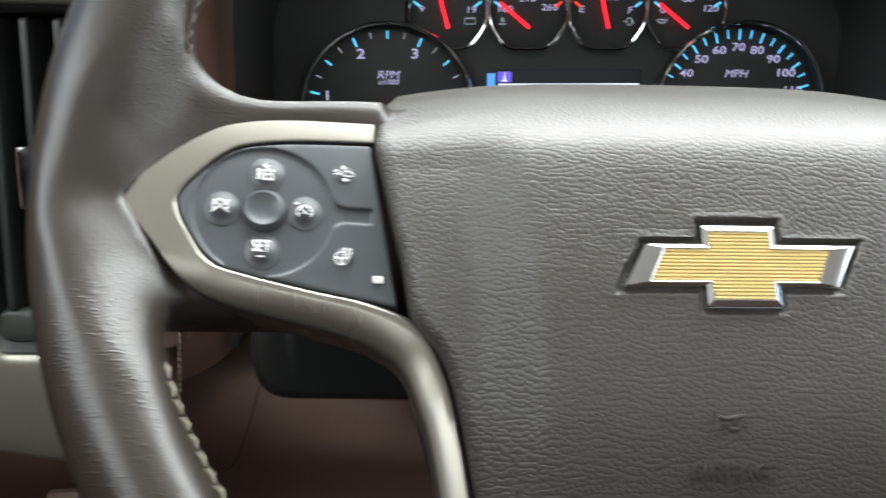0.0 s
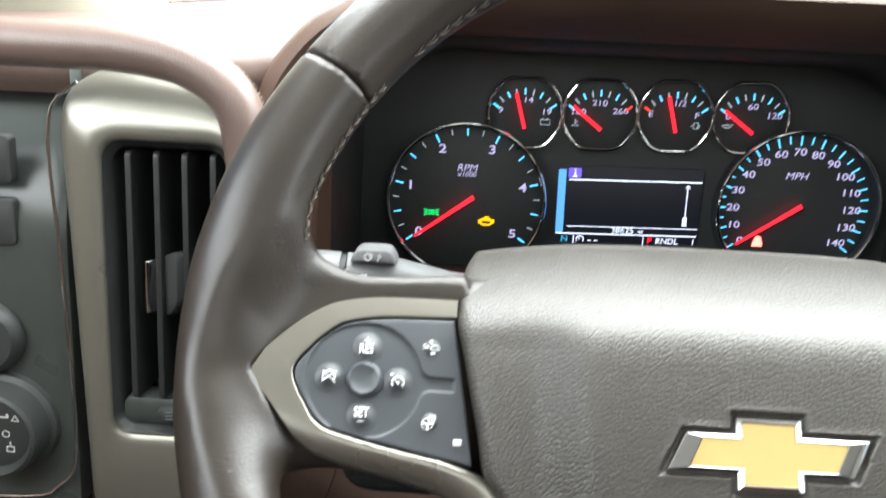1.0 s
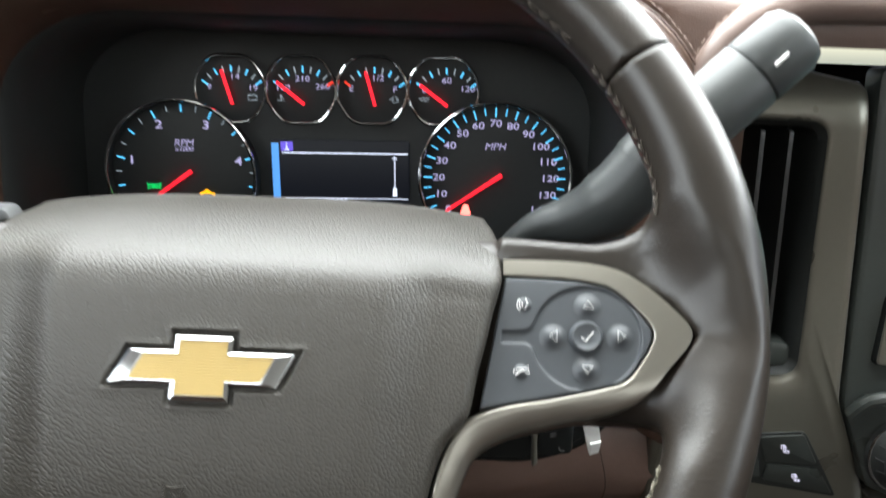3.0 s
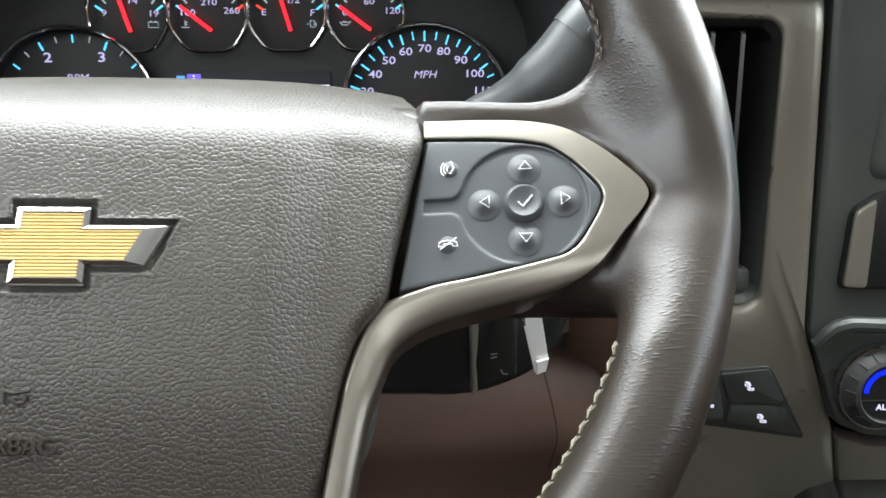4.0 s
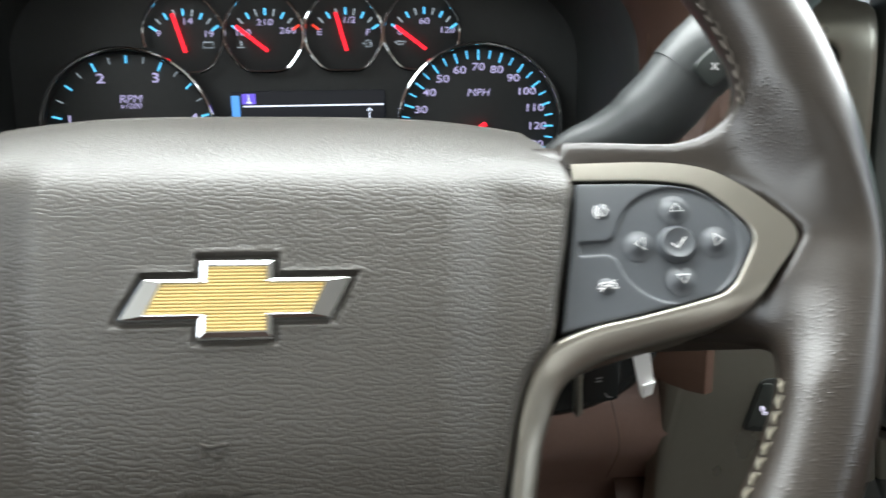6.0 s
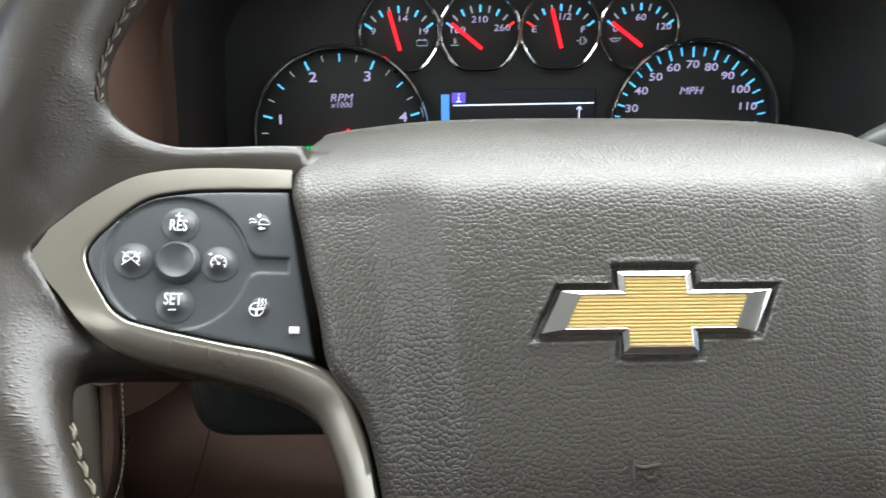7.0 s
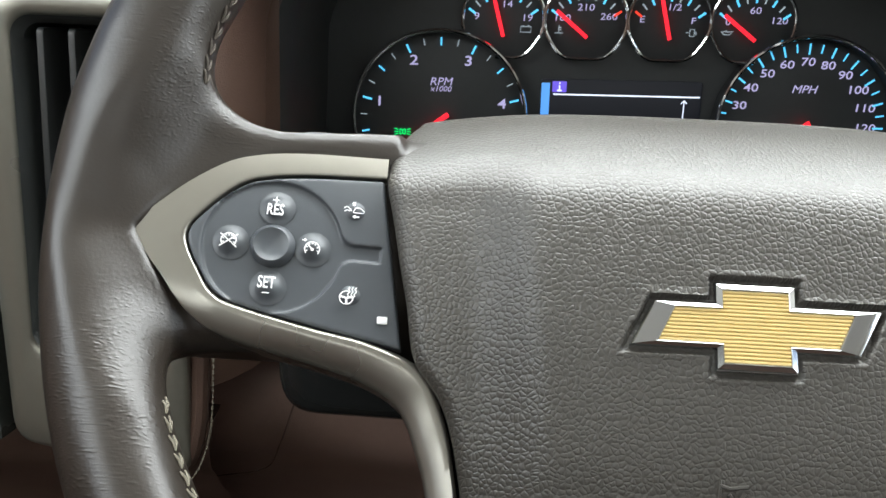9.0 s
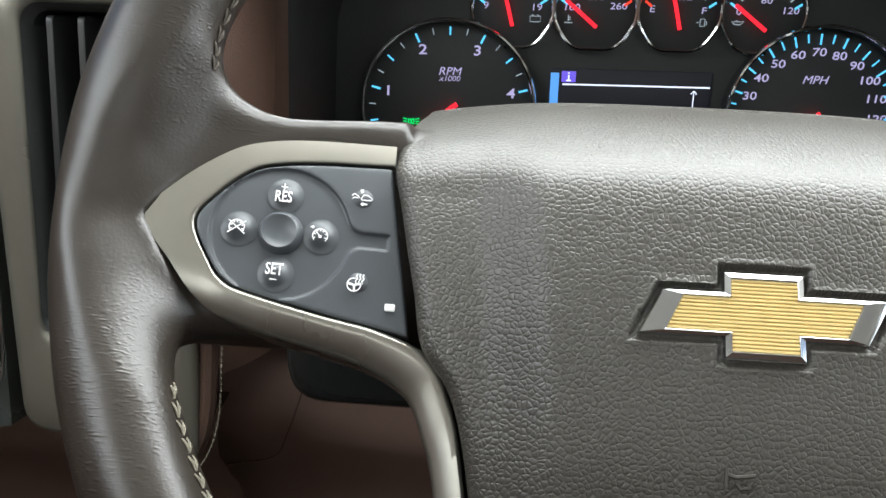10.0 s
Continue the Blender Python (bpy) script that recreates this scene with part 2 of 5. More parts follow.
def rrect(cx, cy, w, h, r, n=6):
    """A rounded rectangle, counter-clockwise, four corners of n points each; r may be one radius or four (tr, tl, bl, br)."""
    rs = r if isinstance(r, (tuple, list)) else (r,) * 4
    out = []
    for k, (sx, sy) in enumerate(((1, 1), (-1, 1), (-1, -1), (1, -1))):
        q = rs[k]
        for i in range(n):
            a = radians(90 * k + 90 * i / (n - 1))
            out.append((cx + sx * (w / 2 - q) + q * math.cos(a), cy + sy * (h / 2 - q) + q * math.sin(a)))
    return out


def rounded(poly, r, n=5):
    """A polygon with each corner rounded by r."""
    out, m = [], len(poly)
    for i in range(m):
        a, b, c = (Vector(poly[k % m]) for k in (i - 1, i, i + 1))
        q = min(r, (a - b).length * 0.45, (c - b).length * 0.45)
        p0, p1 = b + (a - b).normalized() * q, b + (c - b).normalized() * q
        for k in range(n):
            t = k / (n - 1)
            out.append(tuple((1 - t) ** 2 * p0 + 2 * t * (1 - t) * b + t * t * p1))
    return out


def slab(outline, z0, z1, edge=0.0006, steps=2):
    """An outline pulled from z0 to z1 with a rounded upper edge."""
    n = len(outline)
    p = np.array(outline)
    area = np.sum(p[:, 0] * np.roll(p[:, 1], -1) - np.roll(p[:, 0], -1) * p[:, 1])
    tan = np.roll(p, -1, 0) - np.roll(p, 1, 0)
    nor = np.stack([tan[:, 1], -tan[:, 0]], 1) * np.sign(area)
    nor /= np.maximum(np.linalg.norm(nor, axis=1, keepdims=True), 1e-9)
    bm = bmesh.new()
    levels = [(0.0, z0), (0.0, z1 - edge)] + [(edge * (1 - math.cos(a)), z1 - edge + edge * math.sin(a)) for a in (math.pi / 2 * (k + 1) / steps for k in range(steps))]
    rings = [[bm.verts.new((*(p[i] - nor[i] * d), z)) for i in range(n)] for d, z in levels]
    for a, b in zip(rings, rings[1:]):
        for i in range(n):
            bm.faces.new((a[i], a[(i + 1) % n], b[(i + 1) % n], b[i]))
    bm.faces.new(rings[-1])
    bm.faces.new(rings[0][::-1])
    bmesh.ops.triangulate(bm, faces=[f for f in bm.faces if len(f.verts) > 4])
    return bm


def loft(rings, closed=True, cap=False):
    bm = bmesh.new()
    vs = [[bm.verts.new(p) for p in ring] for ring in rings]
    n = len(vs[0])
    for a, b in zip(vs, vs[1:]):
        for i in range(n if closed else n - 1):
            bm.faces.new((a[i], a[(i + 1) % n], b[(i + 1) % n], b[i]))
    if cap:
        bm.faces.new(vs[0][::-1])
        bm.faces.new(vs[-1])
        bmesh.ops.triangulate(bm, faces=[f for f in bm.faces if len(f.verts) > 4])
    return bm


def tube(path, radius, sides=8, closed=False, cap=True, flat=1.0):
    """A round bar along a path of 3D points; radius may vary point by point."""
    p = [Vector(q) for q in path]
    n = len(p)
    rad = radius if isinstance(radius, (list, tuple, np.ndarray)) else [radius] * n
    rings, up = [], Vector((0.013, 0.021, 1))
    for i in range(n):
        a, b = (p[i - 1], p[(i + 1) % n]) if closed else (p[max(i - 1, 0)], p[min(i + 1, n - 1)])
        t = (b - a).normalized()
        if abs(t.dot(up.normalized())) > 0.95:
            up = Vector((1, 0.02, 0.013))
        s = t.cross(up).normalized()
        up = s.cross(t).normalized()
        rings.append([p[i] + (s * math.cos(c) + up * math.sin(c) * flat) * rad[i] for c in (2 * math.pi * k / sides for k in range(sides))])
    if closed:
        rings.append(rings[0])
    bm = loft(rings, True, cap and not closed)
    bmesh.ops.remove_doubles(bm, verts=bm.verts, dist=1e-7)
    return bm


def strokes(lines, width, z=0.0, thick=0.00008):
    """Flat printed lines: ribbons with a little thickness along 2D polylines."""
    bm = bmesh.new()
    for line in lines:
        p = [Vector((q[0], q[1], 0)) for q in line]
        left, right = [], []
        for i in range(len(p)):
            a, b = p[max(i - 1, 0)], p[min(i + 1, len(p) - 1)]
            t = (b - a).normalized()
            if (p[0] - p[-1]).length < 1e-7 and i in (0, len(p) - 1):
                t = ((p[1] - p[0]).normalized() + (p[-1] - p[-2]).normalized()).normalized()
            s = Vector((-t.y, t.x, 0)) * width / 2
            left.append(p[i] + s)
            right.append(p[i] - s)
        top = [[bm.verts.new((v.x, v.y, z + thick)) for v in side] for side in (left, right)]
        low = [[bm.verts.new((v.x, v.y, z - thick)) for v in side] for side in (left, right)]
        for i in range(len(p) - 1):
            bm.faces.new((top[0][i], top[1][i], top[1][i + 1], top[0][i + 1]))
            bm.faces.new((top[0][i], top[0][i + 1], low[0][i + 1], low[0][i]))
            bm.faces.new((top[1][i + 1], top[1][i], low[1][i], low[1][i + 1]))
    return bm


def arc(cx, cy, r, a0, a1, n=14, ry=None):
    return [(cx + r * math.cos(radians(a0 + (a1 - a0) * k / n)), cy + (ry or r) * math.sin(radians(a0 + (a1 - a0) * k / n))) for k in range(n + 1)]


def lettering(words, size, x, y, z=0.0, shear=0.0, width=1.0, bold=0.0, depth=0.00006, align="CENTER"):
    """Words in the built-in font as a bmesh, centred on x, y."""
    cu = bpy.data.curves.new("words", "FONT")
    cu.body, cu.size, cu.shear, cu.align_x, cu.align_y = words, size, shear, align, "CENTER"
    cu.extrude, cu.offset, cu.resolution_u = depth, bold, 3
    ob = new("words", cu)
    bpy.context.view_layer.update()
    me = bpy.data.meshes.new_from_object(ob.evaluated_get(bpy.context.evaluated_depsgraph_get()))
    bm = bmesh.new()
    bm.from_mesh(me)
    bpy.data.objects.remove(ob)
    bpy.data.curves.remove(cu)
    bpy.data.meshes.remove(me)
    return moved(bm, Matrix.Translation((x, y, z)) @ Matrix.Diagonal((width, 1, 1, 1)))


def dome(cx, cy, z, r, h, n=20, rings=5, power=2.0):
    bm = bmesh.new()
    rows = []
    for k in range(rings):
        q = 1 - k / rings
        hh = h * (0.5 + 0.5 * math.cos(math.pi * q)) if power == 0 else h * (1 - q ** power)
        rows.append([bm.verts.new((cx + r * q * math.cos(2 * math.pi * i / n), cy + r * q * math.sin(2 * math.pi * i / n), z + hh)) for i in range(n)])
    tip = bm.verts.new((cx, cy, z + h))
    for a, b in zip(rows, rows[1:]):
        for i in range(n):
            bm.faces.new((a[i], a[(i + 1) % n], b[(i + 1) % n], b[i]))
    for i in range(n):
        bm.faces.new((rows[-1][i], rows[-1][(i + 1) % n], tip))
    return bm


def lathe(profile, n=32):
    """Turned about z: profile of (radius, z)."""
    return loft([[(r * math.cos(2 * math.pi * i / n), r * math.sin(2 * math.pi * i / n), z) for i in range(n)] for r, z in profile], True)


def surface_net(f, lo, hi, step):
    """The surface f = 0 of a function of points, as vertices and quads."""
    ax = [np.arange(a, b + step, step) for a, b in zip(lo, hi)]
    n = [len(a) for a in ax]
    g = np.stack(np.meshgrid(*ax, indexing="ij"), -1)
    d = f(g.reshape(-1, 3)).reshape(n)
    inside = d < 0
    cnt, acc = np.zeros([k - 1 for k in n]), np.zeros([k - 1 for k in n] + [3])
    for axis in range(3):
        a = [slice(None)] * 3
        b = [slice(None)] * 3
        a[axis], b[axis] = slice(0, -1), slice(1, None)
        a, b = tuple(a), tuple(b)
        cross = inside[a] != inside[b]
        den = np.where(cross, d[a] - d[b], 1.0)
        pt = g[a] + (d[a] / den)[..., None] * (g[b] - g[a])
        o = [k for k in range(3) if k != axis]
        for s in (0, 1):
            for t in (0, 1):
                sl = [slice(None)] * 3
                sl[o[0]] = slice(s, n[o[0]] - 1 + s)
                sl[o[1]] = slice(t, n[o[1]] - 1 + t)
                sl = tuple(sl)
                cnt += cross[sl]
                acc += np.where(cross[sl][..., None], pt[sl], 0)
    has = cnt > 0
    ids = -np.ones(has.shape, int)
    ids[has] = np.arange(has.sum())
    verts = acc[has] / cnt[has][:, None]
    quads = []
    for axis in range(3):
        a = [slice(None)] * 3
        b = [slice(None)] * 3
        a[axis], b[axis] = slice(0, -1), slice(1, None)
        cross = inside[tuple(a)] != inside[tuple(b)]
        i = np.argwhere(cross)
        o = [k for k in range(3) if k != axis]
        ok = (i[:, o[0]] > 0) & (i[:, o[1]] > 0) & (i[:, o[0]] < n[o[0]] - 1) & (i[:, o[1]] < n[o[1]] - 1)
        i = i[ok]
        out = []
        for s, t in ((1, 1), (0, 1), (0, 0), (1, 0)):
            j = i.copy()
            j[:, o[0]] -= s
            j[:, o[1]] -= t
            out.append(ids[j[:, 0], j[:, 1], j[:, 2]])
        q = np.stack(out, 1)
        flip = inside[tuple(a)][tuple(i.T)] ^ (axis == 1)
        q[~flip] = q[~flip][:, ::-1]
        quads.append(q)
    quads = np.concatenate(quads)
    e = step * 0.25
    for _ in range(2):
        v0 = f(verts)
        gr = np.stack([f(verts + e * k) - f(verts - e * k) for k in np.eye(3)], 1) / (2 * e)
        verts = verts - gr * (v0 / np.maximum((gr ** 2).sum(1), 0.05))[:, None].clip(-step, step)
    return verts, quads


def mesh_part(name, verts, faces, material, parent, label=""):
    me = bpy.data.meshes.new(name)
    me.from_pydata(verts.tolist(), [], faces.tolist())
    me.materials.append(material)
    me.shade_smooth()
    ob = new(name, me)
    ob.parent = parent
    return tagged(ob, label=label)


def poly_sdf(p, poly):
    """Signed distance of 2D points from a polygon, negative inside."""
    q = np.array(poly, float)
    best, wind = np.full(len(p), 1e9), np.zeros(len(p), bool)
    for a, b in zip(q, np.roll(q, -1, 0)):
        ab, ap = b - a, p - a
        t = ((ap @ ab) / (ab @ ab)).clip(0, 1)
        best = np.minimum(best, ((ap - t[:, None] * ab) ** 2).sum(1))
        if a[1] != b[1]:
            cut = (a[1] > p[:, 1]) != (b[1] > p[:, 1])
            wind ^= cut & (p[:, 0] < (b[0] - a[0]) * (p[:, 1] - a[1]) / (b[1] - a[1]) + a[0])
    return np.sqrt(best) * np.where(wind, -1, 1)


def smin(a, b, k):
    h = np.maximum(k - np.abs(a - b), 0) / k
    return np.minimum(a, b) - h * h * k * 0.25


def step01(a, b, x):
    t = np.clip((x - a) / (b - a), 0, 1)
    return t * t * (3 - 2 * t)

# ---------------------------------------------------------------- steering wheel
# Local axes of the wheel: x right, y up in its plane, z towards the driver.
WHEEL = pose(0, 0, 0.70, 60, 0, 0)
wheel = thing("steering_wheel", "brown leather steering wheel with champagne metal spokes and button pads", "steering wheel", WHEEL)
CX, CY, RC, RA, RB, RW = 0.001, 0.0115, 0.1795, 0.0150, 0.0165, 0.007
BEZ_OUT = [(-.104, .0312), (-.128, .0301), (-.142, .0279), (-.152, .0235), (-.1645, .0126), (-.1722, .0011), (-.1635, -.0115), (-.155, -.0215), (-.144, -.0275),
           (-.122, -.0325), (-.106, -.0370), (-.0955, -.0440), (-.0900, -.0560), (-.0865, -.0680), (-.081, -.100)]
BEZ_IN = [(-.104, .0243), (-.126, .0229), (-.138, .0210), (-.145, .0182), (-.153, .0105), (-.1585, .0011), (-.1530, -.0105), (-.1480, -.0160), (-.141, -.0185), (-.121, -.0228),
          (-.1045, -.0258), (-.0905, -.0315), (-.0835, -.0430), (-.0790, -.0600), (-.0725, -.100)]


# Half width and height of the airbag cover along its length.
HALF = np.array([(-.115, .064), (-.10, .0715), (-.083, .0745), (-.065, .0772), (-.050, .0805), (-.040, .0845), (-.030, .0920), (-.015, .0950), (0, .0985), (.024, .1032), (.034, .1036), (.046, .1030), (.058, .1012), (.066, .0980)])
RISE = np.array([(-.115, -.017), (-.10, -.008), (-.085, -.001), (-.06, .0068), (-.03, .0112), (-.01, .0125), (.005, .0126), (.014, .0120), (.020, .0102), (.025, .0066), (.030, .0016), (.037, -.0062), (.048, -.020), (.058, -.034), (.066, -.046)])

HALF, RISE = (np.array(spline([tuple(q) for q in table], 10)) for table in (HALF, RISE))


def pad_height(u, v=0.0):
    return 0.16 * (abs(u) - 0.129) - 3.2 * max(v, 0.0) ** 2


TIP = [(-.090, .0318), (-.128, .0307), (-.1425, .0285), (-.1530, .0241), (-.1652, .0130), (-.1730, .0011), (-.1643, -.0119), (-.1556, -.0222), (-.1445, -.0285), (-.090, -.040)]


def leather(p):
    """Rim with its two leather-wrapped arms, hollowed for the metal bezels."""
    u, v, w = np.abs(p[:, 0] - CX), p[:, 1] - CY, p[:, 2]
    r = np.hypot(u, v)
    grip = 0.0012 * np.exp(-((np.degrees(np.arctan2(v, u)) - 14) / 14) ** 2)
    far = RC + 0.0035 * np.exp(-((np.degrees(np.arctan2(v, u)) + 4) / 38) ** 2)
    crown = np.exp(-((np.degrees(np.arctan2(v, u)) - 90) / 42) ** 2)
    far = far + 0.0022 * crown
    low = 0.0065 * np.exp(-((np.degrees(np.arctan2(v, u)) + 3) / 17) ** 2)
    ring = (np.hypot((r - far) / (RA + grip + 0.0024 * crown), (w - RW) / (RB + grip - low)) - 1) * 0.0155
    inner = np.maximum(0, 0.138 - u)
    q = np.stack([np.abs(u - 0.1290) - 0.0440, np.abs(p[:, 1] - 0.0050 - inner * 0.05) - 0.0280 - inner * 0.05, np.abs(w + 0.014 + 7.0 * inner ** 2 + 0.45 * np.maximum(0, -0.012 - p[:, 1])) - 0.008], 1)
    arm = np.linalg.norm(np.maximum(q, 0), axis=1) + np.minimum(q.max(1), 0) - 0.006
    body = smin(ring, arm, 0.030)
    under = np.interp(p[:, 1], RISE[:, 0], RISE[:, 1]) - 0.0070 + 3.0 * np.maximum(0, u - 0.1028 + 0.0022 * step01(0.029, 0.036, p[:, 1]))
    body = np.where((u < 0.112) & (np.abs(v) < 0.09), np.maximum(body, w - under), body)
    cut2 = poly_sdf(np.stack([-u, p[:, 1]], 1), TIP)
    metal = 0.16 * (u - 0.129) - 3.2 * np.maximum(p[:, 1], 0) ** 2
    d = np.maximum(cut2, 0)
    sloped = -smin(-body, -0.85 * (w - (metal + 0.0022 + 0.15 * d + 30 * d ** 2)), 0.014)
    pocket = np.maximum(cut2, metal - 0.0045 - w)
    return -smin(-sloped, pocket, 0.0016)


def clipped(keep):
    """keep: +1 for the upper arc between the two seams, -1 for the rest."""
    def f(p):
        a = np.radians(32.0)
        u, v = np.abs(p[:, 0] - CX), p[:, 1] - CY
        side = (u * math.sin(a) - v * math.cos(a)) * keep + 0.0004
        return -smin(-leather(p), -side, 0.0014)
    return f


vs, qs = surface_net(clipped(1), (-.185, .085, -.013), (.187, .212, .030), 0.0020)
mesh_part("upper_rim", vs, qs, RIM_TOP, wheel, "dark brown smooth leather")
vs, qs = surface_net(clipped(-1), (-.202, -.192, -.032), (.204, .130, .034), 0.0018)
mesh_part("rim_grip", vs, qs, RIM, wheel, "taupe brown creased leather")


def on_leather(p, rounds=6):
    p = np.array([p], float)
    for _ in range(rounds):
        gr = np.stack([leather(p + 1e-4 * k) - leather(p - 1e-4 * k) for k in np.eye(3)], 1) / 2e-4
        p = p - gr * (leather(p) / np.maximum((gr ** 2).sum(1), 0.05))[:, None]
    return p[0], gr[0] / np.linalg.norm(gr[0])


def stitch_row(a0, a1, r, w, material, name, label, pitch=0.0046):
    """Crossed stitches along the inside of the rim between two angles."""
    n = int(abs(radians(a1 - a0)) * r / pitch)
    bms = []
    for k in range(n):
        a, b = (radians(a0 + (a1 - a0) * (k + q) / n) for q in (0.0, 0.85))
        for d0, d1 in ((-0.0021, -0.0002), (0.0021, 0.0002)):
            pts = []
            for t in (0, 0.5, 1):
                ang, ww = a + (b - a) * t, w + d0 + (d1 - d0) * t
                p, nn = on_leather((CX + r * math.cos(ang), CY + r * math.sin(ang), ww))
                pts.append(p + nn * (0.0006 if t == 0.5 else 0.0001))
            bms.append(tube(pts, [0.0003, 0.00048, 0.0003], 5))
    part(name, join(*bms), material, wheel, label)


# Upper rim rows use darkened thread, with shade put into its colour.
stitch_row(145, 168, 0.160, 0.010, DARKSTITCH, "stitching", "dark thread")
stitch_row(35, 12, 0.160, 0.010, DARKSTITCH, "stitching", "dark thread")
stitch_row(200, 250, 0.160, 0.011, STITCH, "stitching", "tan thread")
stitch_row(340, 290, 0.160, 0.011, STITCH, "stitching", "tan thread")
stitch_row(40, 140, 0.160, 0.010, DARKSTITCH, "stitching", "dark thread", 0.006)

# Airbag cover: a sheet of heights with a plateau, two softly sunk flanks and a rolled edge.
BC = (-0.0022, -0.0185)
EMBLEM = [(-.0327, -.0061), (-.0265, .0061), (-.0104, .0061), (-.0104, .0118), (.0104, .0118), (.0104, .0061), (.0330, .0061), (.0268, -.0061), (.0104, -.0061), (.0104, -.0118), (-.0104, -.0118), (-.0104, -.0061)]
POCKET = [(-.0346, -.0072), (-.0275, .0075), (-.0118, .0075), (-.0118, .0132), (.0118, .0132), (.0118, .0075), (.0351, .0075), (.0280, -.0072), (.0115, -.0072), (.0115, -.0128), (-.0115, -.0128), (-.0115, -.0072)]


def smooth_curve(table, x):
    k = np.linspace(-1, 1, 9) * 0.006
    wt = np.exp(-(k / 0.0024) ** 2)
    return sum(w * np.interp(x + d, table[:, 0], table[:, 1]) for d, w in zip(k, wt)) / wt.sum()


def cover_height(u, v):
    a = np.abs(u + 0.0)
    wide = 0.059 + 0.006 * step01(-0.06, 0.03, v)
    t = np.clip((a - wide + 0.005) / 0.021, 0, 1)
    sink = 0.0074 * step01(0, 1, t ** 0.9) * (1 - 0.92 * step01(0.012, 0.036, v))
    return smooth_curve(RISE, v) - sink - 0.0012 * (a / 0.06) ** 2 * (1 - 0.5 * step01(0.018, 0.042, v))


def cover_sheet():
    nv, nu = 330, 400
    rows = []
    vv = np.linspace(-.115, .066, nv)
    half = smooth_curve(HALF, vv)
    for v, h in zip(vv, half):
        s = np.linspace(-1, 1, nu)
        u = s * h
        z = cover_height(u, np.full(nu, v))
        lip = 0.005 - 0.002 * float(step01(0.026, 0.042, v))
        edge = np.clip((np.abs(u) - (h - lip)) / lip, 0, 1)
        z = z - (0.0045 - 0.0022 * float(step01(0.026, 0.042, v))) * (1 - np.sqrt(1 - edge ** 2 * 0.998))
        d = poly_sdf(np.stack([u - BC[0], np.full(nu, v) - BC[1]], 1), POCKET)
        z = z - (0.0024 - 0.0011 * float(step01(0.0, -0.006, v - BC[1]))) * step01(0.0013 if v < BC[1] else 0.0005, -0.0005, d) + 0.0004 * np.exp(-(d / 0.0016) ** 2) * (d > 0)
        vs = v + (0.0010 - 0.0062 * (np.abs(u) / 0.10) ** 3.5) * step01(0.006, 0.036, v)
        row = [(u[0] * 0.995, vs[0], z[0] - 0.03), (u[0], vs[0], z[0] - 0.012)] + list(zip(u, vs, z)) + [(u[-1], vs[-1], z[-1] - 0.012), (u[-1] * 0.995, vs[-1], z[-1] - 0.03)]
        rows.append(row)
    rows.insert(0, [(x, y - 0.004, z - 0.02) for x, y, z in rows[0]])
    rows.append([(x, y + 0.001, z - 0.008) for x, y, z in rows[-1]])
    rows.append([(x, y - 0.012, z - 0.020) for x, y, z in rows[-1]])
    return grid(rows)


cover = part("airbag_cover", cover_sheet(), COVER, wheel, "taupe pebble-grained vinyl", angle=75)

bz = float(cover_height(np.array([BC[0]]), np.array([BC[1]]))[0])
INNER = [(-.0256, -.0047), (-.0210, .0047), (-.0086, .0047), (-.0086, .0097), (.0086, .0097), (.0086, .0047), (.0256, .0047), (.0210, -.0047), (.0086, -.0047), (.0086, -.0097), (-.0086, -.0097), (-.0086, -.0047)]


def at(poly, z, k=1.0):
    return [(BC[0] + x * k, BC[1] + y * k, z) for x, y in poly]


EDGE = [(x * .988, y * .960) for x, y in EMBLEM]
LIP = [(x * 1.012, y * 1.03) for x, y in INNER]
frame_bm = loft([at(EMBLEM, bz - 0.0045), at(EMBLEM, bz - 0.0004), at(EDGE, bz + 0.0002), *[at([(a[0] + (b[0] - a[0]) * f, a[1] + (b[1] - a[1]) * f) for a, b in zip(EDGE, LIP)], bz + 0.0003 + 0.0006 * f) for f in (.05, .5, 1)], at(INNER, bz + 0.0008), at([(x * .985, y * .96) for x, y in INNER], bz + 0.0003)])
emblem = part("emblem", frame_bm, SHADECHROME, wheel, "chrome-framed gold cross-shaped emblem", angle=20)
gold = bmesh.new()
rows_n = 19
for k in range(rows_n):
    y0, y1 = (-0.0097 + 0.0194 * q / rows_n for q in (k, k + 1))
    zb, zt = bz + 0.0002, bz + 0.0006
    rib = []
    for f, z in ((0, zb), (.3, zt), (.7, zt), (1, zb)):
        y = y0 + (y1 - y0) * f
        t = (y + 0.0047) / 0.0094
        xs_rib = (-.0086, .0086) if abs(y0 + y1) > 0.0094 else (-.0254 + .0044 * t, -.0086, .0086, .0210 + .0044 * t)
        rib.append([(BC[0] + x, BC[1] + y, z) for x in xs_rib])
    for a, b in zip(rib, rib[1:]):
        for i in range(len(a) - 1):
            gold.faces.new([gold.verts.new(q) for q in (a[i], a[i + 1], b[i + 1], b[i])])
bmesh.ops.remove_doubles(gold, verts=gold.verts, dist=2e-6)
part("gold_insert", gold, GOLD, emblem, "ribbed gold insert", smooth=False)
part("airbag_lettering", bent(lettering("AIRBAG", 0.0062, -0.0080, -0.0735, 0, width=1.05, bold=0.00005, depth=0.0006), lambda c: Vector((c.x, c.y, float(cover_height(np.array([c.x]), np.array([c.y]))[0]) + c.z + 0.0005))), EMBOSS, cover, "raised lettering in taupe vinyl", smooth=False)
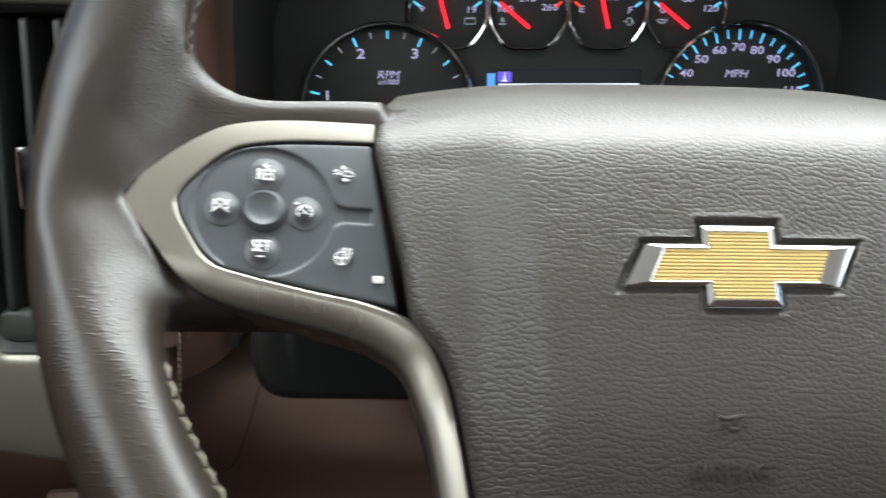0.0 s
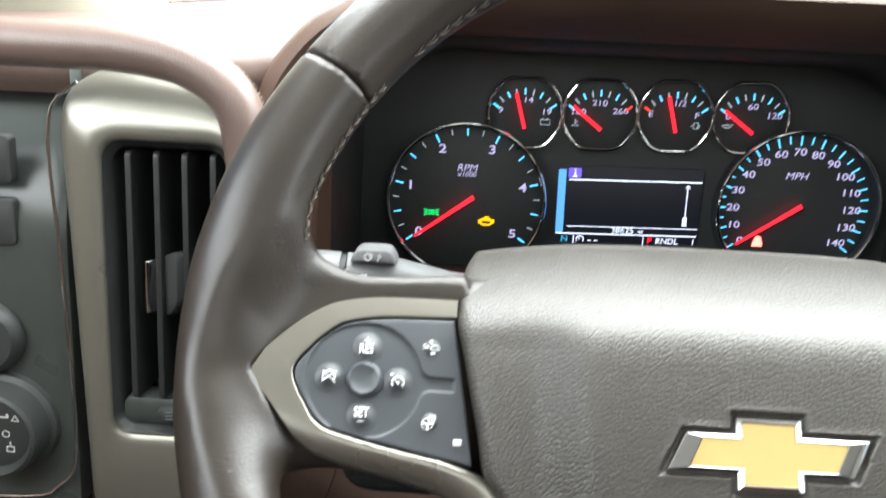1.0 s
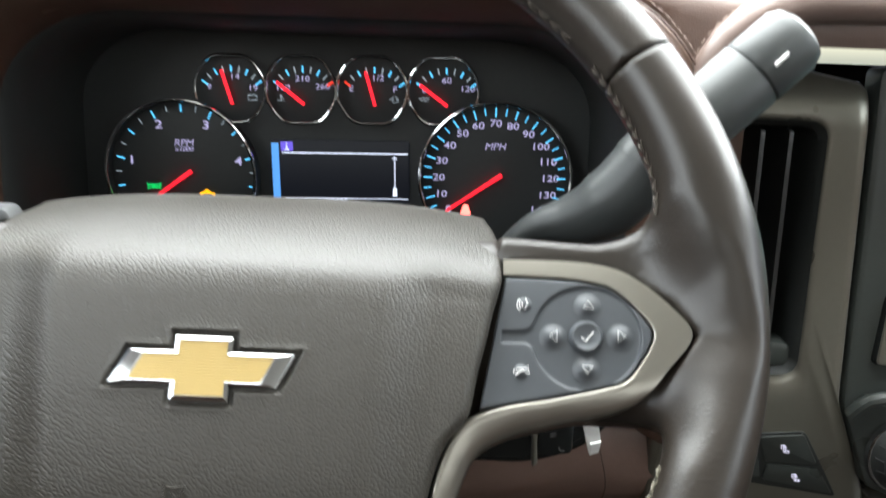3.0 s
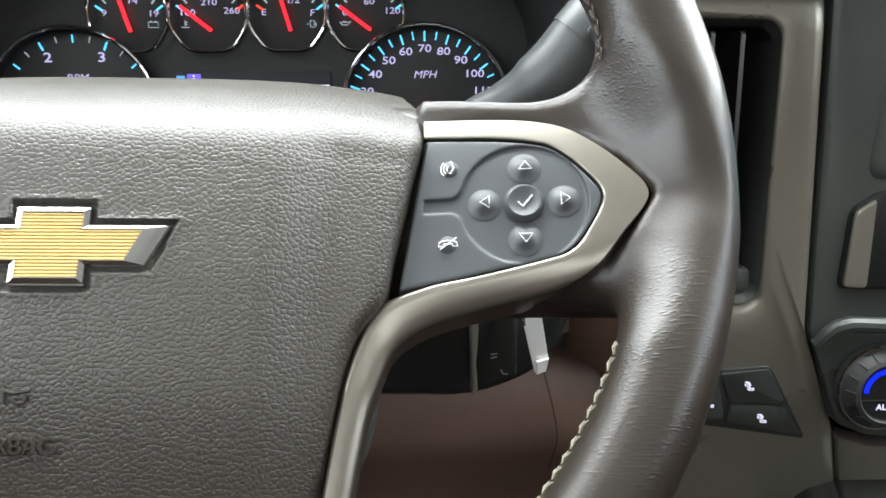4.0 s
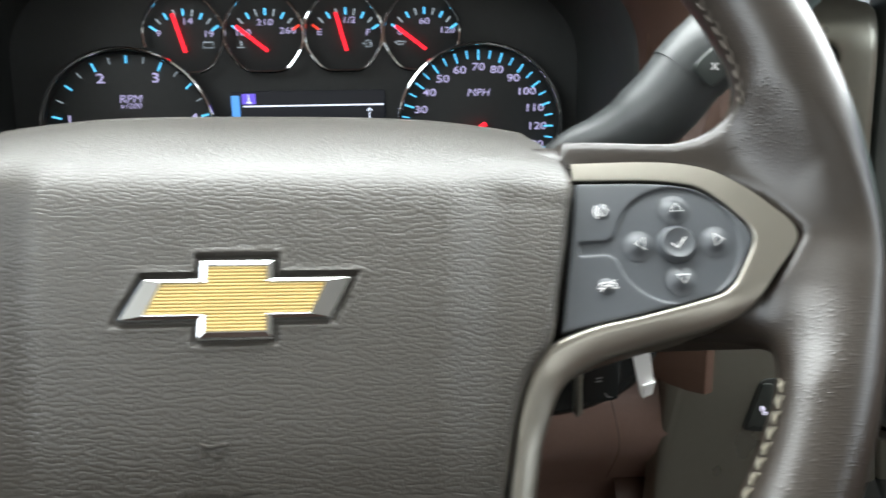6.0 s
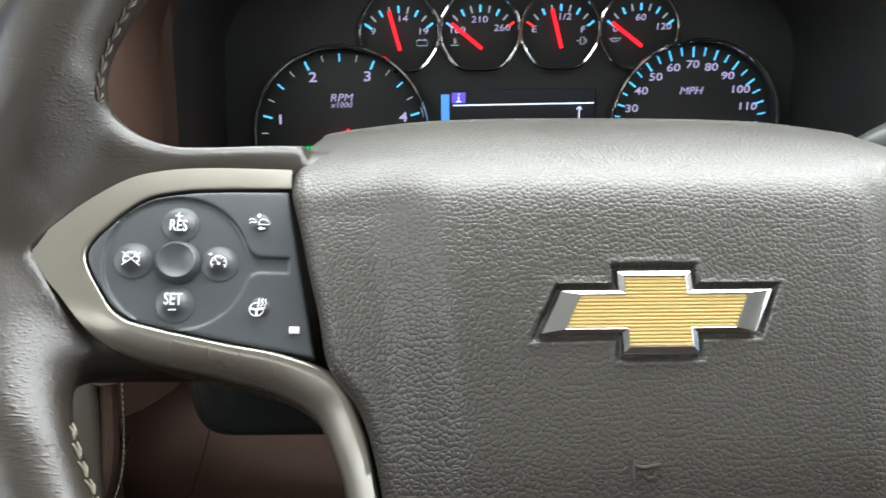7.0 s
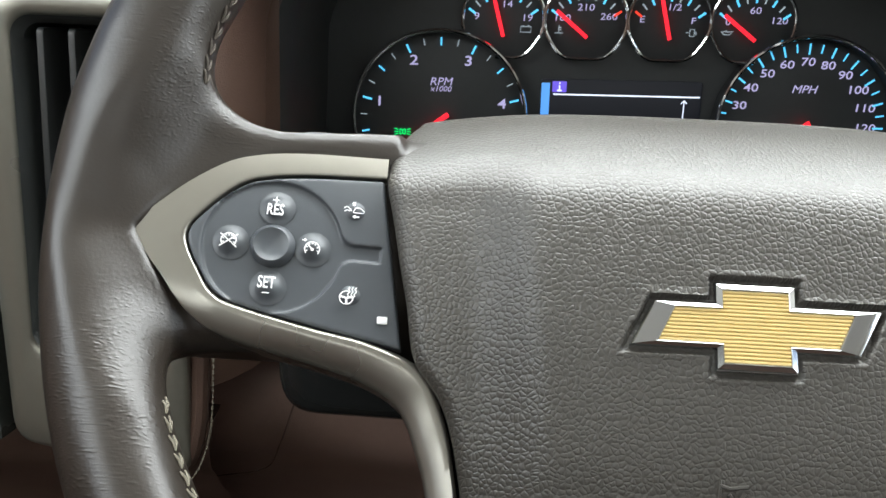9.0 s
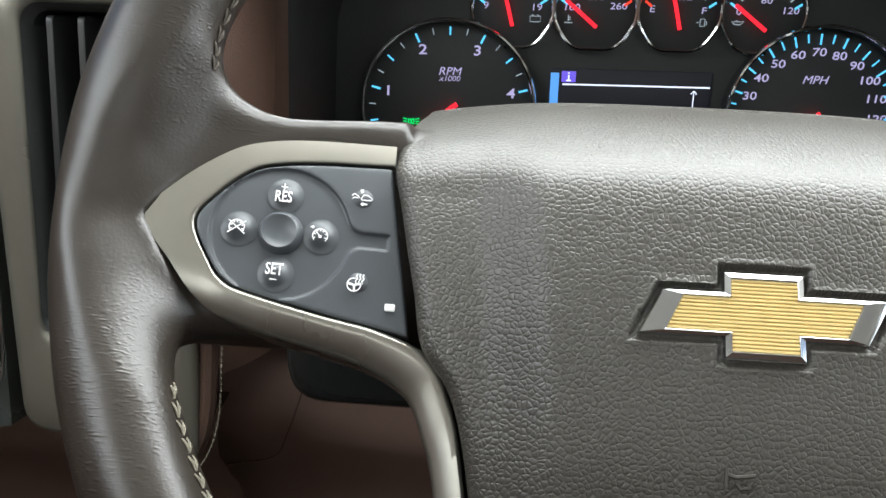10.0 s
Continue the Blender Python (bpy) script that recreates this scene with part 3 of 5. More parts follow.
horn = join(*[tube([(x + .0012, y + .0038, 0) for x, y in q], .00055, 6) for q in ([(-.0125, -.0612), (-.0125, -.0660)], [(-.0125, -.0625), (-.0100, -.0632), (-.0052, -.0625)], [(-.0100, -.0646), (-.0088, -.0660), (-.0070, -.0658), (-.0060, -.0640)])])
part("horn_symbol", bent(horn, lambda c: Vector((c.x, c.y, float(cover_height(np.array([c.x]), np.array([c.y]))[0]) + c.z + 0.0003))), EMBOSS, cover, "raised horn symbol")

# Dark core behind the cover, where the spokes meet.
core = slab(rounded([(-.100, .030), (-.098, -.034), (-.083, -.045), (-.078, -.11), (.078, -.11), (.083, -.045), (.098, -.034), (.100, .030), (.07, .040), (-.07, .040)], 0.01), -0.060, -0.030, 0.004)
part("hub_core", core, SOFTBLACK, wheel, "matt black hub core")
# Lower spoke closing the wheel below the cover.
low = [[(x * wd, y, z) for x, z in ((-1, -.016), (-.8, -.004), (0, .002), (.8, -.004), (1, -.016), (0, -.022))] for y, wd in ((-.10, .078), (-.12, .070), (-.145, .062), (-.166, .058))]
part("lower_spoke", loft(low, True, True), BRONZE, wheel, "champagne metal lower spoke")


def bezel(side):
    out, inn = spline(BEZ_OUT, 11), spline(BEZ_IN, 11)
    n = len(out)
    rows = []
    for i in range(n):
        a, b = out[i], inn[i]
        d = a - b
        wide = np.linalg.norm(d)
        low_side = step01(-0.008, -0.036, a[1])
        row = []
        for t, h in ((0.0, -.0040), (0.0, -.0006), (0.015, -.0001), (0.05, .0001 + .0009 * low_side), (0.12, .0001 + .0013 * low_side), (0.30, .0001 + .0007 * low_side), (0.6, .0001 - .0005 * low_side), (0.86, .0001 - .0020 * low_side), (0.972, .0001 - .0030 * low_side), (0.991, -.0003 - .0042 * low_side), (1.0, -.0012 - .0060 * low_side), (1.0, -.012 - .008 * low_side), (0.96, -.024)):
            p = b + d * t
            row.append((p[0] * side, p[1], pad_height(min(abs(p[0]), .172), p[1]) + h))
        rows.append(row)
    return grid(rows)


def tilt(bm):
    return bent(bm, lambda c: Vector((c.x, c.y, c.z + pad_height(c.x, c.y))))


def button_pad(side):
    """Left (-1) or right (+1) pad: plate, round rocker with a keyhole rim, domed buttons."""
    s = -side
    inn = [(x, y) for x, y in resample(spline(BEZ_IN[:11] + [(-.0950, -.0278)], 8), 60)]
    outline = [(x * s, y) for x, y in inn]
    outline = [(x + (0.0003 * side), y) for x, y in outline]
    c = (0.1345 * side, 0.0001)

    def plate(p):
        q = p[:, :2]
        edge = poly_sdf(q, outline) + 0.0007
        du, dv = (q[:, 0] - c[0]) * -side, q[:, 1] - c[1]
        disc = np.hypot(du, dv) - 0.0196
        slot = np.maximum(np.abs(du - 0.0235) - 0.0072, np.abs(dv) - 0.0022)
        sunk = smin(disc, slot, 0.004)
        top = 0.16 * (np.abs(q[:, 0]) - 0.129) - 3.2 * np.maximum(q[:, 1], 0) ** 2 - 0.0003 - 0.0013 * step01(0.0004, -0.0004, sunk)
        return -smin(-edge, -np.maximum(p[:, 2] - top, -0.012 - p[:, 2]), 0.0010)

    lo, hi = (-.1600, -.0310, -.0135), (-.0930, .0262, .0060)
    if side > 0:
        lo, hi = (-hi[0], lo[1], lo[2]), (-lo[0], hi[1], hi[2])
    vs, qs = surface_net(plate, lo, hi, 0.00060)
    pad = mesh_part("button_pad", vs, qs, PAD, wheel, "dark grey plastic button pad")
    dish = lathe([(0.0, 0.0002), (0.0026, 0.0003), (0.0042, 0.0010), (0.0049, 0.0013), (0.0055, 0.0009), (0.0064, -0.0010)], 32)
    part("centre_button", tilt(moved(dish, Matrix.Translation((c[0], c[1], 0)))), PAD, pad)
    return pad, c


def dome_button(pad, x, y, h=0.0024, r=0.0052, z=-0.0013):
    return part("button", tilt(dome(x, y, z, r, h, power=0)), PAD, pad)


def marks(parent, lines, width, h, name="icon"):
    return part(name, tilt(strokes(lines, width, h)), PRINT, parent, "white printed symbol", smooth=False)


def line_to(x, y, pts, k=1.0):
    return [(x + a * k * 0.001, y + b * k * 0.001) for a, b in pts]


def shifted(x, y, lines, k=1.0):
    return [line_to(x, y, q, k) for q in lines]


for side in (-1, 1):
    part("spoke_bezel", bezel(-side), BRONZE, wheel, "brushed champagne metal bezel", angle=50)
pad, c = button_pad(-1)
H = 0.0013
b = dome_button(pad, -.1345, .0116)
part("lettering", tilt(lettering("RES", 0.0048, -.1345, .0103, H, width=0.66, bold=.00006)), PRINT, b, "white lettering", smooth=False)
marks(b, shifted(-.1345, .0134, [[(-1, 0), (1, 0)], [(0, -1), (0, 1)]]), .0003, H)
b = dome_button(pad, -.1345, -.0121)
part("lettering", tilt(lettering("SET", 0.0048, -.1345, -.0113, H, width=0.66, bold=.00006)), PRINT, b, "white lettering", smooth=False)
marks(b, shifted(-.1345, -.0142, [[(-1, 0), (1, 0)]]), .0003, H)
dial_marks = [[(math.cos(radians(a)) * 1.35, math.sin(radians(a)) * 1.35), (math.cos(radians(a)) * 2.0, math.sin(radians(a)) * 2.0)] for a in (-20, 20, 60, 90, 120, 160, 200)]
dial_icon = [[(2.1 * math.cos(radians(a)), 2.1 * math.sin(radians(a))) for a in range(-40, 221, 20)]] + dial_marks
b = dome_button(pad, -.1462, .0002)
marks(b, shifted(-.1462, .0000, dial_icon + [[(-2.4, -1.9), (2.4, 1.9)], [(-2.4, 1.9), (2.4, -1.9)]]), .00027, H)
b = dome_button(pad, -.1232, .0002)
marks(b, shifted(-.1230, -.0003, dial_icon + [[(0.1, -0.2), (-1.5, 1.5)], [(-2.9, 2.5), (-1.7, 2.5)], [(-2.2, 3.0), (-2.2, 2.0)]]), .00027, H)
marks(b, shifted(-.1230, -.0003, [[(-0.35, -0.2), (0.45, -0.2)]]), .0007, H)
b = dome_button(pad, -.1122, .0128)
car = [[(-0.4, -0.6), (0.2, 0.6), (1.6, 0.7), (2.4, -0.1), (2.8, -0.3), (2.6, -0.9), (-0.3, -0.9), (-0.4, -0.6)], [(-3.1, 0.2), (-2.4, 0.9), (-1.4, 0.3), (-0.9, -0.4)], [(-2.9, -0.7), (-2.2, -0.2), (-1.2, -0.5)]]
marks(b, shifted(-.1122, .0128, car + [[(-0.9, 1.9), (0.2, 1.9)], [(-0.6, 2.4), (0.0, 1.2)], [(0.0, 2.4), (-0.6, 1.2)]]), .00026, H)
marks(b, shifted(-.1116, .0106, [[(-0.9, 0), (0.9, 0)], [(-0.2, 0.45), (-0.9, 0), (-0.2, -0.45)]]), .00045, H)
b = dome_button(pad, -.1114, -.0125)
heat = [[(1.0 + k, -0.2), (0.7 + k, 0.5), (1.3 + k, 1.3), (0.9 + k, 2.0), (1.2 + k, 2.6)] for k in (-0.4, 0.5, 1.4)]
marks(b, shifted(-.1122, -.0130, [[(1.9 * math.cos(radians(a)), 1.9 * math.sin(radians(a)) - 0.5) for a in range(60, 381, 20)]] + heat), .00029, H)
marks(b, shifted(-.1122, -.0133, [[(-1.7, 0.1), (0, -0.3), (1.7, 0.1)], [(0, -0.3), (0.2, -2.0)]]), .0006, H)
part("indicator", tilt(slab(rrect(-.1018, -.0190, .0029, .0021, .0003, 3), -0.001, 0.0004, 0.0001)), PRINT, pad, "white indicator window")

pad, c = button_pad(1)
tri = [(-2.0, -1.2), (2.0, -1.2), (0, 1.6), (-2.0, -1.2)]
for x, y, turn in ((.1352, .0120, 0), (.1226, .0003, 90), (.1468, .0003, -90), (.1346, -.0118, 180)):
    b = dome_button(pad, x, y)
    ca, sa = math.cos(radians(turn)), math.sin(radians(turn))
    marks(b, [[(x + .001 * (p * ca - q * sa), y + .001 * (p * sa + q * ca)) for p, q in tri]], .00029, H)
part("check_mark", tilt(strokes(shifted(.1348, .0, [[(-2.2, 0.1), (-0.7, -1.5), (2.2, 2.0)]]), .00045, 0.0007)), PRINT, pad, "white printed check mark", smooth=False)
b = dome_button(pad, .1120, .0126)
face_icon = [[(0.9, 2.2), (1.5, 1.7), (1.4, 0.8), (2.1, -0.2), (1.5, -0.4), (1.6, -1.0), (1.1, -1.3), (1.2, -2.0), (0.4, -1.9)]]
waves = [arc(0.9, -0.5, r, 130, 230, 8) for r in (1.2, 2.1, 3.0)]
marks(b, shifted(.1112, .0126, face_icon + waves), .00029, H)
b = dome_button(pad, .1110, -.0128)
phone = [[(-2.9, -0.9), (-2.6, 0.4), (-1.5, 0.9), (0, 1.0), (1.5, 0.9), (2.6, 0.4), (2.9, -0.9), (1.5, -0.9), (1.3, -0.1), (-1.3, -0.1), (-1.5, -0.9), (-2.9, -0.9)], [(-2.4, -1.8), (2.6, 1.9)]]
marks(b, shifted(.1110, -.0128, phone), .00029, H)

# ---------------------------------------------------------------- instrument cluster
# Local axes: x right, y up on the dial plane, z towards the driver.
CLUSTER = pose(0, 0.2975, 0.69, 94.9, 0, 0) @ pose(0, 0, 0, 0, 0, 1.3)
cluster = thing("instrument_cluster", "lit instrument cluster with round dials, red needles and a dark screen", "instrument cluster", CLUSTER)
part("face_plate", slab(rrect(0.005, 0.030, 0.40, 0.21, 0.03), -0.012, -0.001, 0.001), FACE, cluster, "black dial plate")


def dial_outline(cx, cy, r, flat):
    a = math.degrees(math.asin(flat / r))
    pts = arc(cx, cy, r, a + 4, 176 - a, 64)
    x1, x0 = pts[0][0], pts[-1][0]
    y = cy + flat
    return pts + [(x0 + 0.003, y + 0.0015), (x0 + 0.008, y)] + [(x1 - 0.008, y), (x1 - 0.003, y + 0.0015)]


def big_dial(name, label, cx, cy, r, numerals, ticks, word, small, needle, bold):
    d = part(name, moved(slab(dial_outline(0, 0, r, -0.0465), -0.004, 0.0, 0.0006), Matrix.Translation((cx, cy, 0.0005))), FACE, cluster, label)
    ring = [(x, y, 0.013) for x, y in resample(dial_outline(cx, cy + 0.0030, r * 0.985, -0.0465), 140, True)]
    part("chrome_ring", tube(ring, 0.0013, 8, closed=True), CHROME, d, "thin chrome ring")
    wall, lip = dial_outline(cx, cy, r, -0.0465), dial_outline(cx, cy + 0.0030, r * 0.985, -0.0465)
    part("dial_rim", loft([[(x, y, 0.0) for x, y in wall], [(x, y, 0.0132) for x, y in lip]]), SOFTBLACK, d)
    for txt, ang in numerals:
        a = radians(ang)
        part("numeral", lettering(txt, 0.0082 if len(numerals) < 8 else 0.0066, cx + 0.0385 * math.cos(a), cy + 0.0385 * math.sin(a), 0.0012, shear=0.03, width=1.30, bold=bold), NUMERAL, d, "glowing %s" % txt, smooth=False)
    for ang, length, width, mat in ticks:
        a = radians(ang)
        r1 = r - 0.0030
        part("tick", strokes([[(cx + q * math.cos(a), cy + q * math.sin(a)) for q in (r1 - length, r1)]], width, 0.0012), mat, d, smooth=False)
    part("unit_lettering", lettering(word, 0.0066, cx, cy + 0.0225, 0.0012, shear=0.22, width=1.1), NUMERAL, d, "glowing lettering", smooth=False)
    if small:
        part("unit_lettering", lettering(small, 0.0046, cx, cy + 0.0182, 0.0012, shear=0.22, width=1.1), NUMERAL, d, "glowing lettering", smooth=False)
    a = radians(needle)
    pts = [(cx - 0.006 * math.cos(a), cy - 0.006 * math.sin(a)), (cx + 0.042 * math.cos(a), cy + 0.042 * math.sin(a))]
    n2 = (-math.sin(a), math.cos(a))
    bm = slab([(pts[0][0] + n2[0] * .0014, pts[0][1] + n2[1] * .0014), (pts[0][0] - n2[0] * .0014, pts[0][1] - n2[1] * .0014), (pts[1][0] - n2[0] * .0008, pts[1][1] - n2[1] * .0008), (pts[1][0] + n2[0] * .0008, pts[1][1] + n2[1] * .0008)], 0.004, 0.0052, 0.0002)
    part("needle", bm, RED, d, "glowing red needle")
    return d


rpm_ticks = []
for k in range(0, 21):
    ang = 215 - 12.5 * k
    rpm_ticks.append((ang, 0.0055, 0.0012, CYAN) if k % 4 == 0 else (ang, 0.0048, 0.0010, CYAN) if k % 2 == 0 else (ang, 0.0040, 0.0006, DIMWHITE))
rpm = big_dial("tachometer", "black tachometer with glowing numerals", -.1022, .0218, .0518, [(str(k), 215 - 50 * k) for k in range(6)], rpm_ticks, "RPM", "x1000", 215.5, 0.0001)
spd_ticks = [(215 - 250 / 28 * k, 0.0062 if k % 2 == 0 else 0.0050, 0.0011 if k % 2 == 0 else 0.0009, CYAN) for k in range(29)]
speed = big_dial("speedometer", "black speedometer with glowing numerals", .1125, .0222, .0522, [(str(10 * k), 215 - 250 / 14 * k) for k in range(15)], spd_ticks, "MPH", "", 214.5, 0.00005)
# warning lamps
gx, gy = -.1252, .0135
gl = shifted(gx, gy, [arc(-1.6, 0, 1.6, 90, -90, 8), [(-1.6, -1.6), (-1.6, 1.6)], arc(1.6, 0, 1.6, 90, 270, 8), [(1.6, -1.6), (1.6, 1.6)]] + [[(-2.6, k), (-5.0, k * 1.6)] for k in (-1.2, 0, 1.2)] + [[(2.6, k), (5.0, k * 1.6)] for k in (-1.2, 0, 1.2)])
part("side_lights_lamp", strokes(gl, 0.0007, 0.0012), LGREEN, rpm, "glowing green side-lights symbol", smooth=False)
ex, ey = -.0882, .0080
en = shifted(ex, ey, [[(-3.6, -1.6), (-3.6, 1.2), (-2.4, 1.8), (2.2, 1.8), (3.4, 0.6), (3.4, -1.0), (2.0, -2.2), (-2.2, -2.2), (-3.6, -1.6)], [(-4.8, -1.4), (-4.8, 1.4)], [(4.6, -1.4), (4.6, 1.6)], [(-1.2, 3.0), (1.4, 3.0)], [(-2.4, 1.0), (2.4, 1.0)]])
part("engine_lamp", strokes(en, 0.0011, 0.0012), AMBER, rpm, "glowing amber engine symbol", smooth=False)
bx, by = .0930, -.0010
belt = join(slab([(bx + .0024 * math.cos(a), by + .0022 + .0022 * math.sin(a)) for a in (2 * math.pi * k / 14 for k in range(14))], 0.001, 0.0014, 0.0001), slab(rounded([(bx - .0035, by - .0028), (bx + .0035, by - .0028), (bx + .0028, by + .0012), (bx - .0028, by + .0012)], .001), 0.001, 0.0014, 0.0001))
part("seat_belt_lamp", belt, REDHOT, speed, "glowing red belt symbol")


def small_outline(cx, cy, w=0.0240, h=0.0224):
    cy += 0.0012
    return rounded([(cx - w * .55, cy - h), (cx + w * .55, cy - h), (cx + w, cy - h * .32), (cx + w, cy + h * .32), (cx + w * .55, cy + h), (cx - w * .55, cy + h), (cx - w, cy + h * .32), (cx - w, cy - h * .32)], 0.007)


def small_gauge(name, label, cx, cy, words, needle, ticks, symbol, open_side=0):
    g = part(name, moved(slab(small_outline(0, 0), -0.003, 0.0, 0.0005), Matrix.Translation((cx, cy, 0.0004))), FACE, cluster, label)
    loop = [(0.004 + (x - 0.004) * 0.985, y + 0.0010, 0.007) for x, y in resample(small_outline(cx, cy), 80, True)]
    gap = [open_side * (p[0] - cx) > 0.004 and p[1] < cy - 0.006 for p in loop]
    if any(gap):
        k = next(i for i in range(80) if gap[i - 1] and not gap[i])
        loop = [p for p, out in zip(loop[k:] + loop[:k], gap[k:] + gap[:k]) if not out]
    part("chrome_ring", tube(loop, 0.0012, 8, closed=not any(gap)), CHROME, g, "thin chrome ring")
    px, py = cx + 0.001, cy - 0.0075
    for txt, dx, dy in words:
        part("numeral", lettering(txt, 0.0054, cx + dx, cy + dy, 0.001, shear=0.05, width=1.25), NUMERAL, g, "glowing %s" % txt, smooth=False)
    for ang, l, wd, mat in ticks:
        a = radians(ang)
        part("tick", strokes([[(px + q * math.cos(a), py + q * 0.98 * math.sin(a)) for q in (0.0250 - l, 0.0250)]], wd, 0.001), mat, g, smooth=False)
    a = radians(needle)
    bm = strokes([[(px - .001 * math.cos(a), py - .001 * math.sin(a)), (px + .0225 * math.cos(a), py + .0225 * math.sin(a))]], 0.0021, 0.0040, 0.0004)
    part("needle", bm, RED, g, "glowing red needle")
    part("symbol", strokes(symbol, 0.0005, 0.001), DIMWHITE, g, "glowing symbol", smooth=False)
    return g


GY = 0.0805
T = lambda first, last: [(144, .0050, .0013, first)] + [(144 - 108 * k / 8, .0042, .0009 if k % 2 else .0012, DIMWHITE if k % 2 else CYAN) for k in range(1, 8)] + [(36, .0050, .0013, last)]
X0 = -0.0672
g1x, g2x, g3x, g4x = (X0 + 0.0483 * k for k in range(4))
small_gauge("voltmeter", "small battery gauge with red needle", g1x, GY, [("9", -.0145, .0025), ("14", .0030, .0095), ("19", .0150, .0020)], 105, T(CYAN, CYAN), shifted(g1x + .0145, GY - .0045, [[(-3, -1.6), (3, -1.6), (3, 1.6), (-3, 1.6), (-3, -1.6)], [(-2, 2.2), (-1, 2.2)], [(1, 2.2), (2, 2.2)]]), -1)
small_gauge("coolant_gauge", "small temperature gauge with red needle", g2x, GY, [("160", -.0130, .0025), ("210", .0005, .0085), ("260", .0140, .0035)], 141, T(CYAN, REDTICK), shifted(g2x - .0145, GY - .0045, [[(0, 2.6), (0, -1)], [(-2.4, -1.6), (2.4, -1.6)], [(0, 1.4), (1.4, 1.4)], [(0, 0.2), (1.4, 0.2)]]))
small_gauge("fuel_gauge", "small fuel gauge with red needle", g3x, GY, [("E", -.0150, .0025), ("1/2", .0030, .0095), ("F", .0145, .0020)], 105, T(REDTICK, CYAN), shifted(g3x + .0145, GY - .0045, [[(-1.4, -2), (-1.4, 2), (1.2, 2), (1.2, -2), (-1.4, -2)], [(1.2, 0.6), (2.2, 0.6), (2.2, -1.4)], [(-3.6, 0), (-2.2, 0)]]))
small_gauge("oil_gauge", "small oil pressure gauge with red needle", g4x, GY, [("0", -.0140, .0020), ("60", .0010, .0085), ("120", .0150, .0030)], 143, T(CYAN, CYAN), shifted(g4x - .0140, GY - .0040, [[(-3.4, 0.6), (-1.6, -1.2), (1.6, -1.2), (3.6, 0.8), (0.8, 0.4), (-1.6, 0.6), (-2.4, 0.2)], [(-0.4, 0.6), (-0.4, 1.4)]]), 1)

# driver information screen
screen = part("information_screen", slab(rrect(.0058, .0215, .0960, .0520, .0015, 3), -0.003, 0.0004, 0.0003), SCREENBG, cluster, "dark driver information screen")
part("blue_bar", slab(rrect(-.0392, .0232, .0050, .0440, .0004, 3), 0.0004, 0.0007, 0.0001), SCREENB, screen, "glowing blue bar")
part("white_line", strokes([[(-.0345, .0385), (.0525, .0385)]], .0009, .0007), SCREENW, screen, "glowing line", smooth=False)
part("white_line", strokes([[(-.0345, .0065), (.0525, .0065)]], .0005, .0007), SCREENW, screen, "glowing line", smooth=False)
part("white_line", strokes([[(-.0415, .0014), (.0525, .0014)]], .0008, .0007), SCREENW, screen, "glowing line", smooth=False)
part("violet_tab", slab(rrect(-.0310, .0430, .0085, .0065, .0005, 3), 0.0004, 0.0007, 0.0001), SCREENP, screen, "glowing violet tab")
part("tab_mark", strokes([[(-.0310, .0408), (-.0310, .0440)], [(-.0310, .0448), (-.0310, .0456)], [(-.0325, .0408), (-.0295, .0408)]], .0009, .0010), SCREENW, screen, smooth=False)
part("scroll_bar", strokes([[(.0435, .0090), (.0435, .0360)], [(.0418, .0345), (.0435, .0365), (.0452, .0345)], [(.0418, .0088), (.0452, .0088)]], .0006, .0007), SCREENW, screen, "glowing scroll arrow", smooth=False)
part("scroll_bar", slab(rrect(.0435, .0115, .0028, .0060, .0005, 3), 0.0004, 0.0008, 0.0001), SCREENW, screen, "glowing scroll thumb")
part("odometer_lettering", lettering("38625", .0056, .0030, .0042, .0008, width=1.1), SCREENW, screen, "glowing digits", smooth=False)
part("odometer_lettering", lettering("mi", .0040, .0150, .0040, .0008, width=1.0), SCREENW, screen, "glowing letters", smooth=False)
part("compass_lettering", lettering("N", .0062, -.0355, -.0025, .0008), SKYB, screen, "glowing cyan letter", smooth=False)
part("cruise_symbol", strokes(shifted(-.0250, -.0025, [[(2.4 * math.cos(radians(a)), 2.4 * math.sin(radians(a))) for a in range(-40, 221, 26)], [(0, 0), (-1.8, 1.8)], [(-4.4, -2.8), (-4.4, 2.8)], [(5.2, -0.6), (7.6, -0.6)], [(9.6, -0.6), (12, -0.6)]]), .0006, .0008), SCREENW, screen, "glowing symbol", smooth=False)
part("gear_lettering", lettering("P", .0062, .0215, -.0025, .0008), RED, screen, "glowing red letter", smooth=False)
part("gear_lettering", lettering("RNDL", .0058, .0330, -.0025, .0008, width=1.0), SCREENW, screen, "glowing letters", smooth=False)
part("gear_lettering", lettering("1", .0058, .0505, -.0025, .0008), SCREENW, screen, "glowing digit", smooth=False)
part("white_line", strokes([[(.0172, -.0058), (.0172, .0012)]], .0005, .0008), SCREENW, screen, "glowing line", smooth=False)

# ---------------------------------------------------------------- dashboard
dash = thing("dashboard", "brown stitched leather dashboard with black lower parts", "dashboard", kind="structure")


def dash_top(x, y):
    """Height of the dashboard's upper side."""
    h = 0.801 + 0.165 * (y - 0.14) + 0.030 * float(step01(-0.24, 0.12, x))
    bulge = 0.022 * math.exp(-((x - 0.005) / 0.16) ** 4) * (1 - float(step01(0.15, 0.46, y)))
    return h + bulge


OPEN_C, OPEN_HW, OPEN_TOP = 0.002, 0.1830, 0.8165


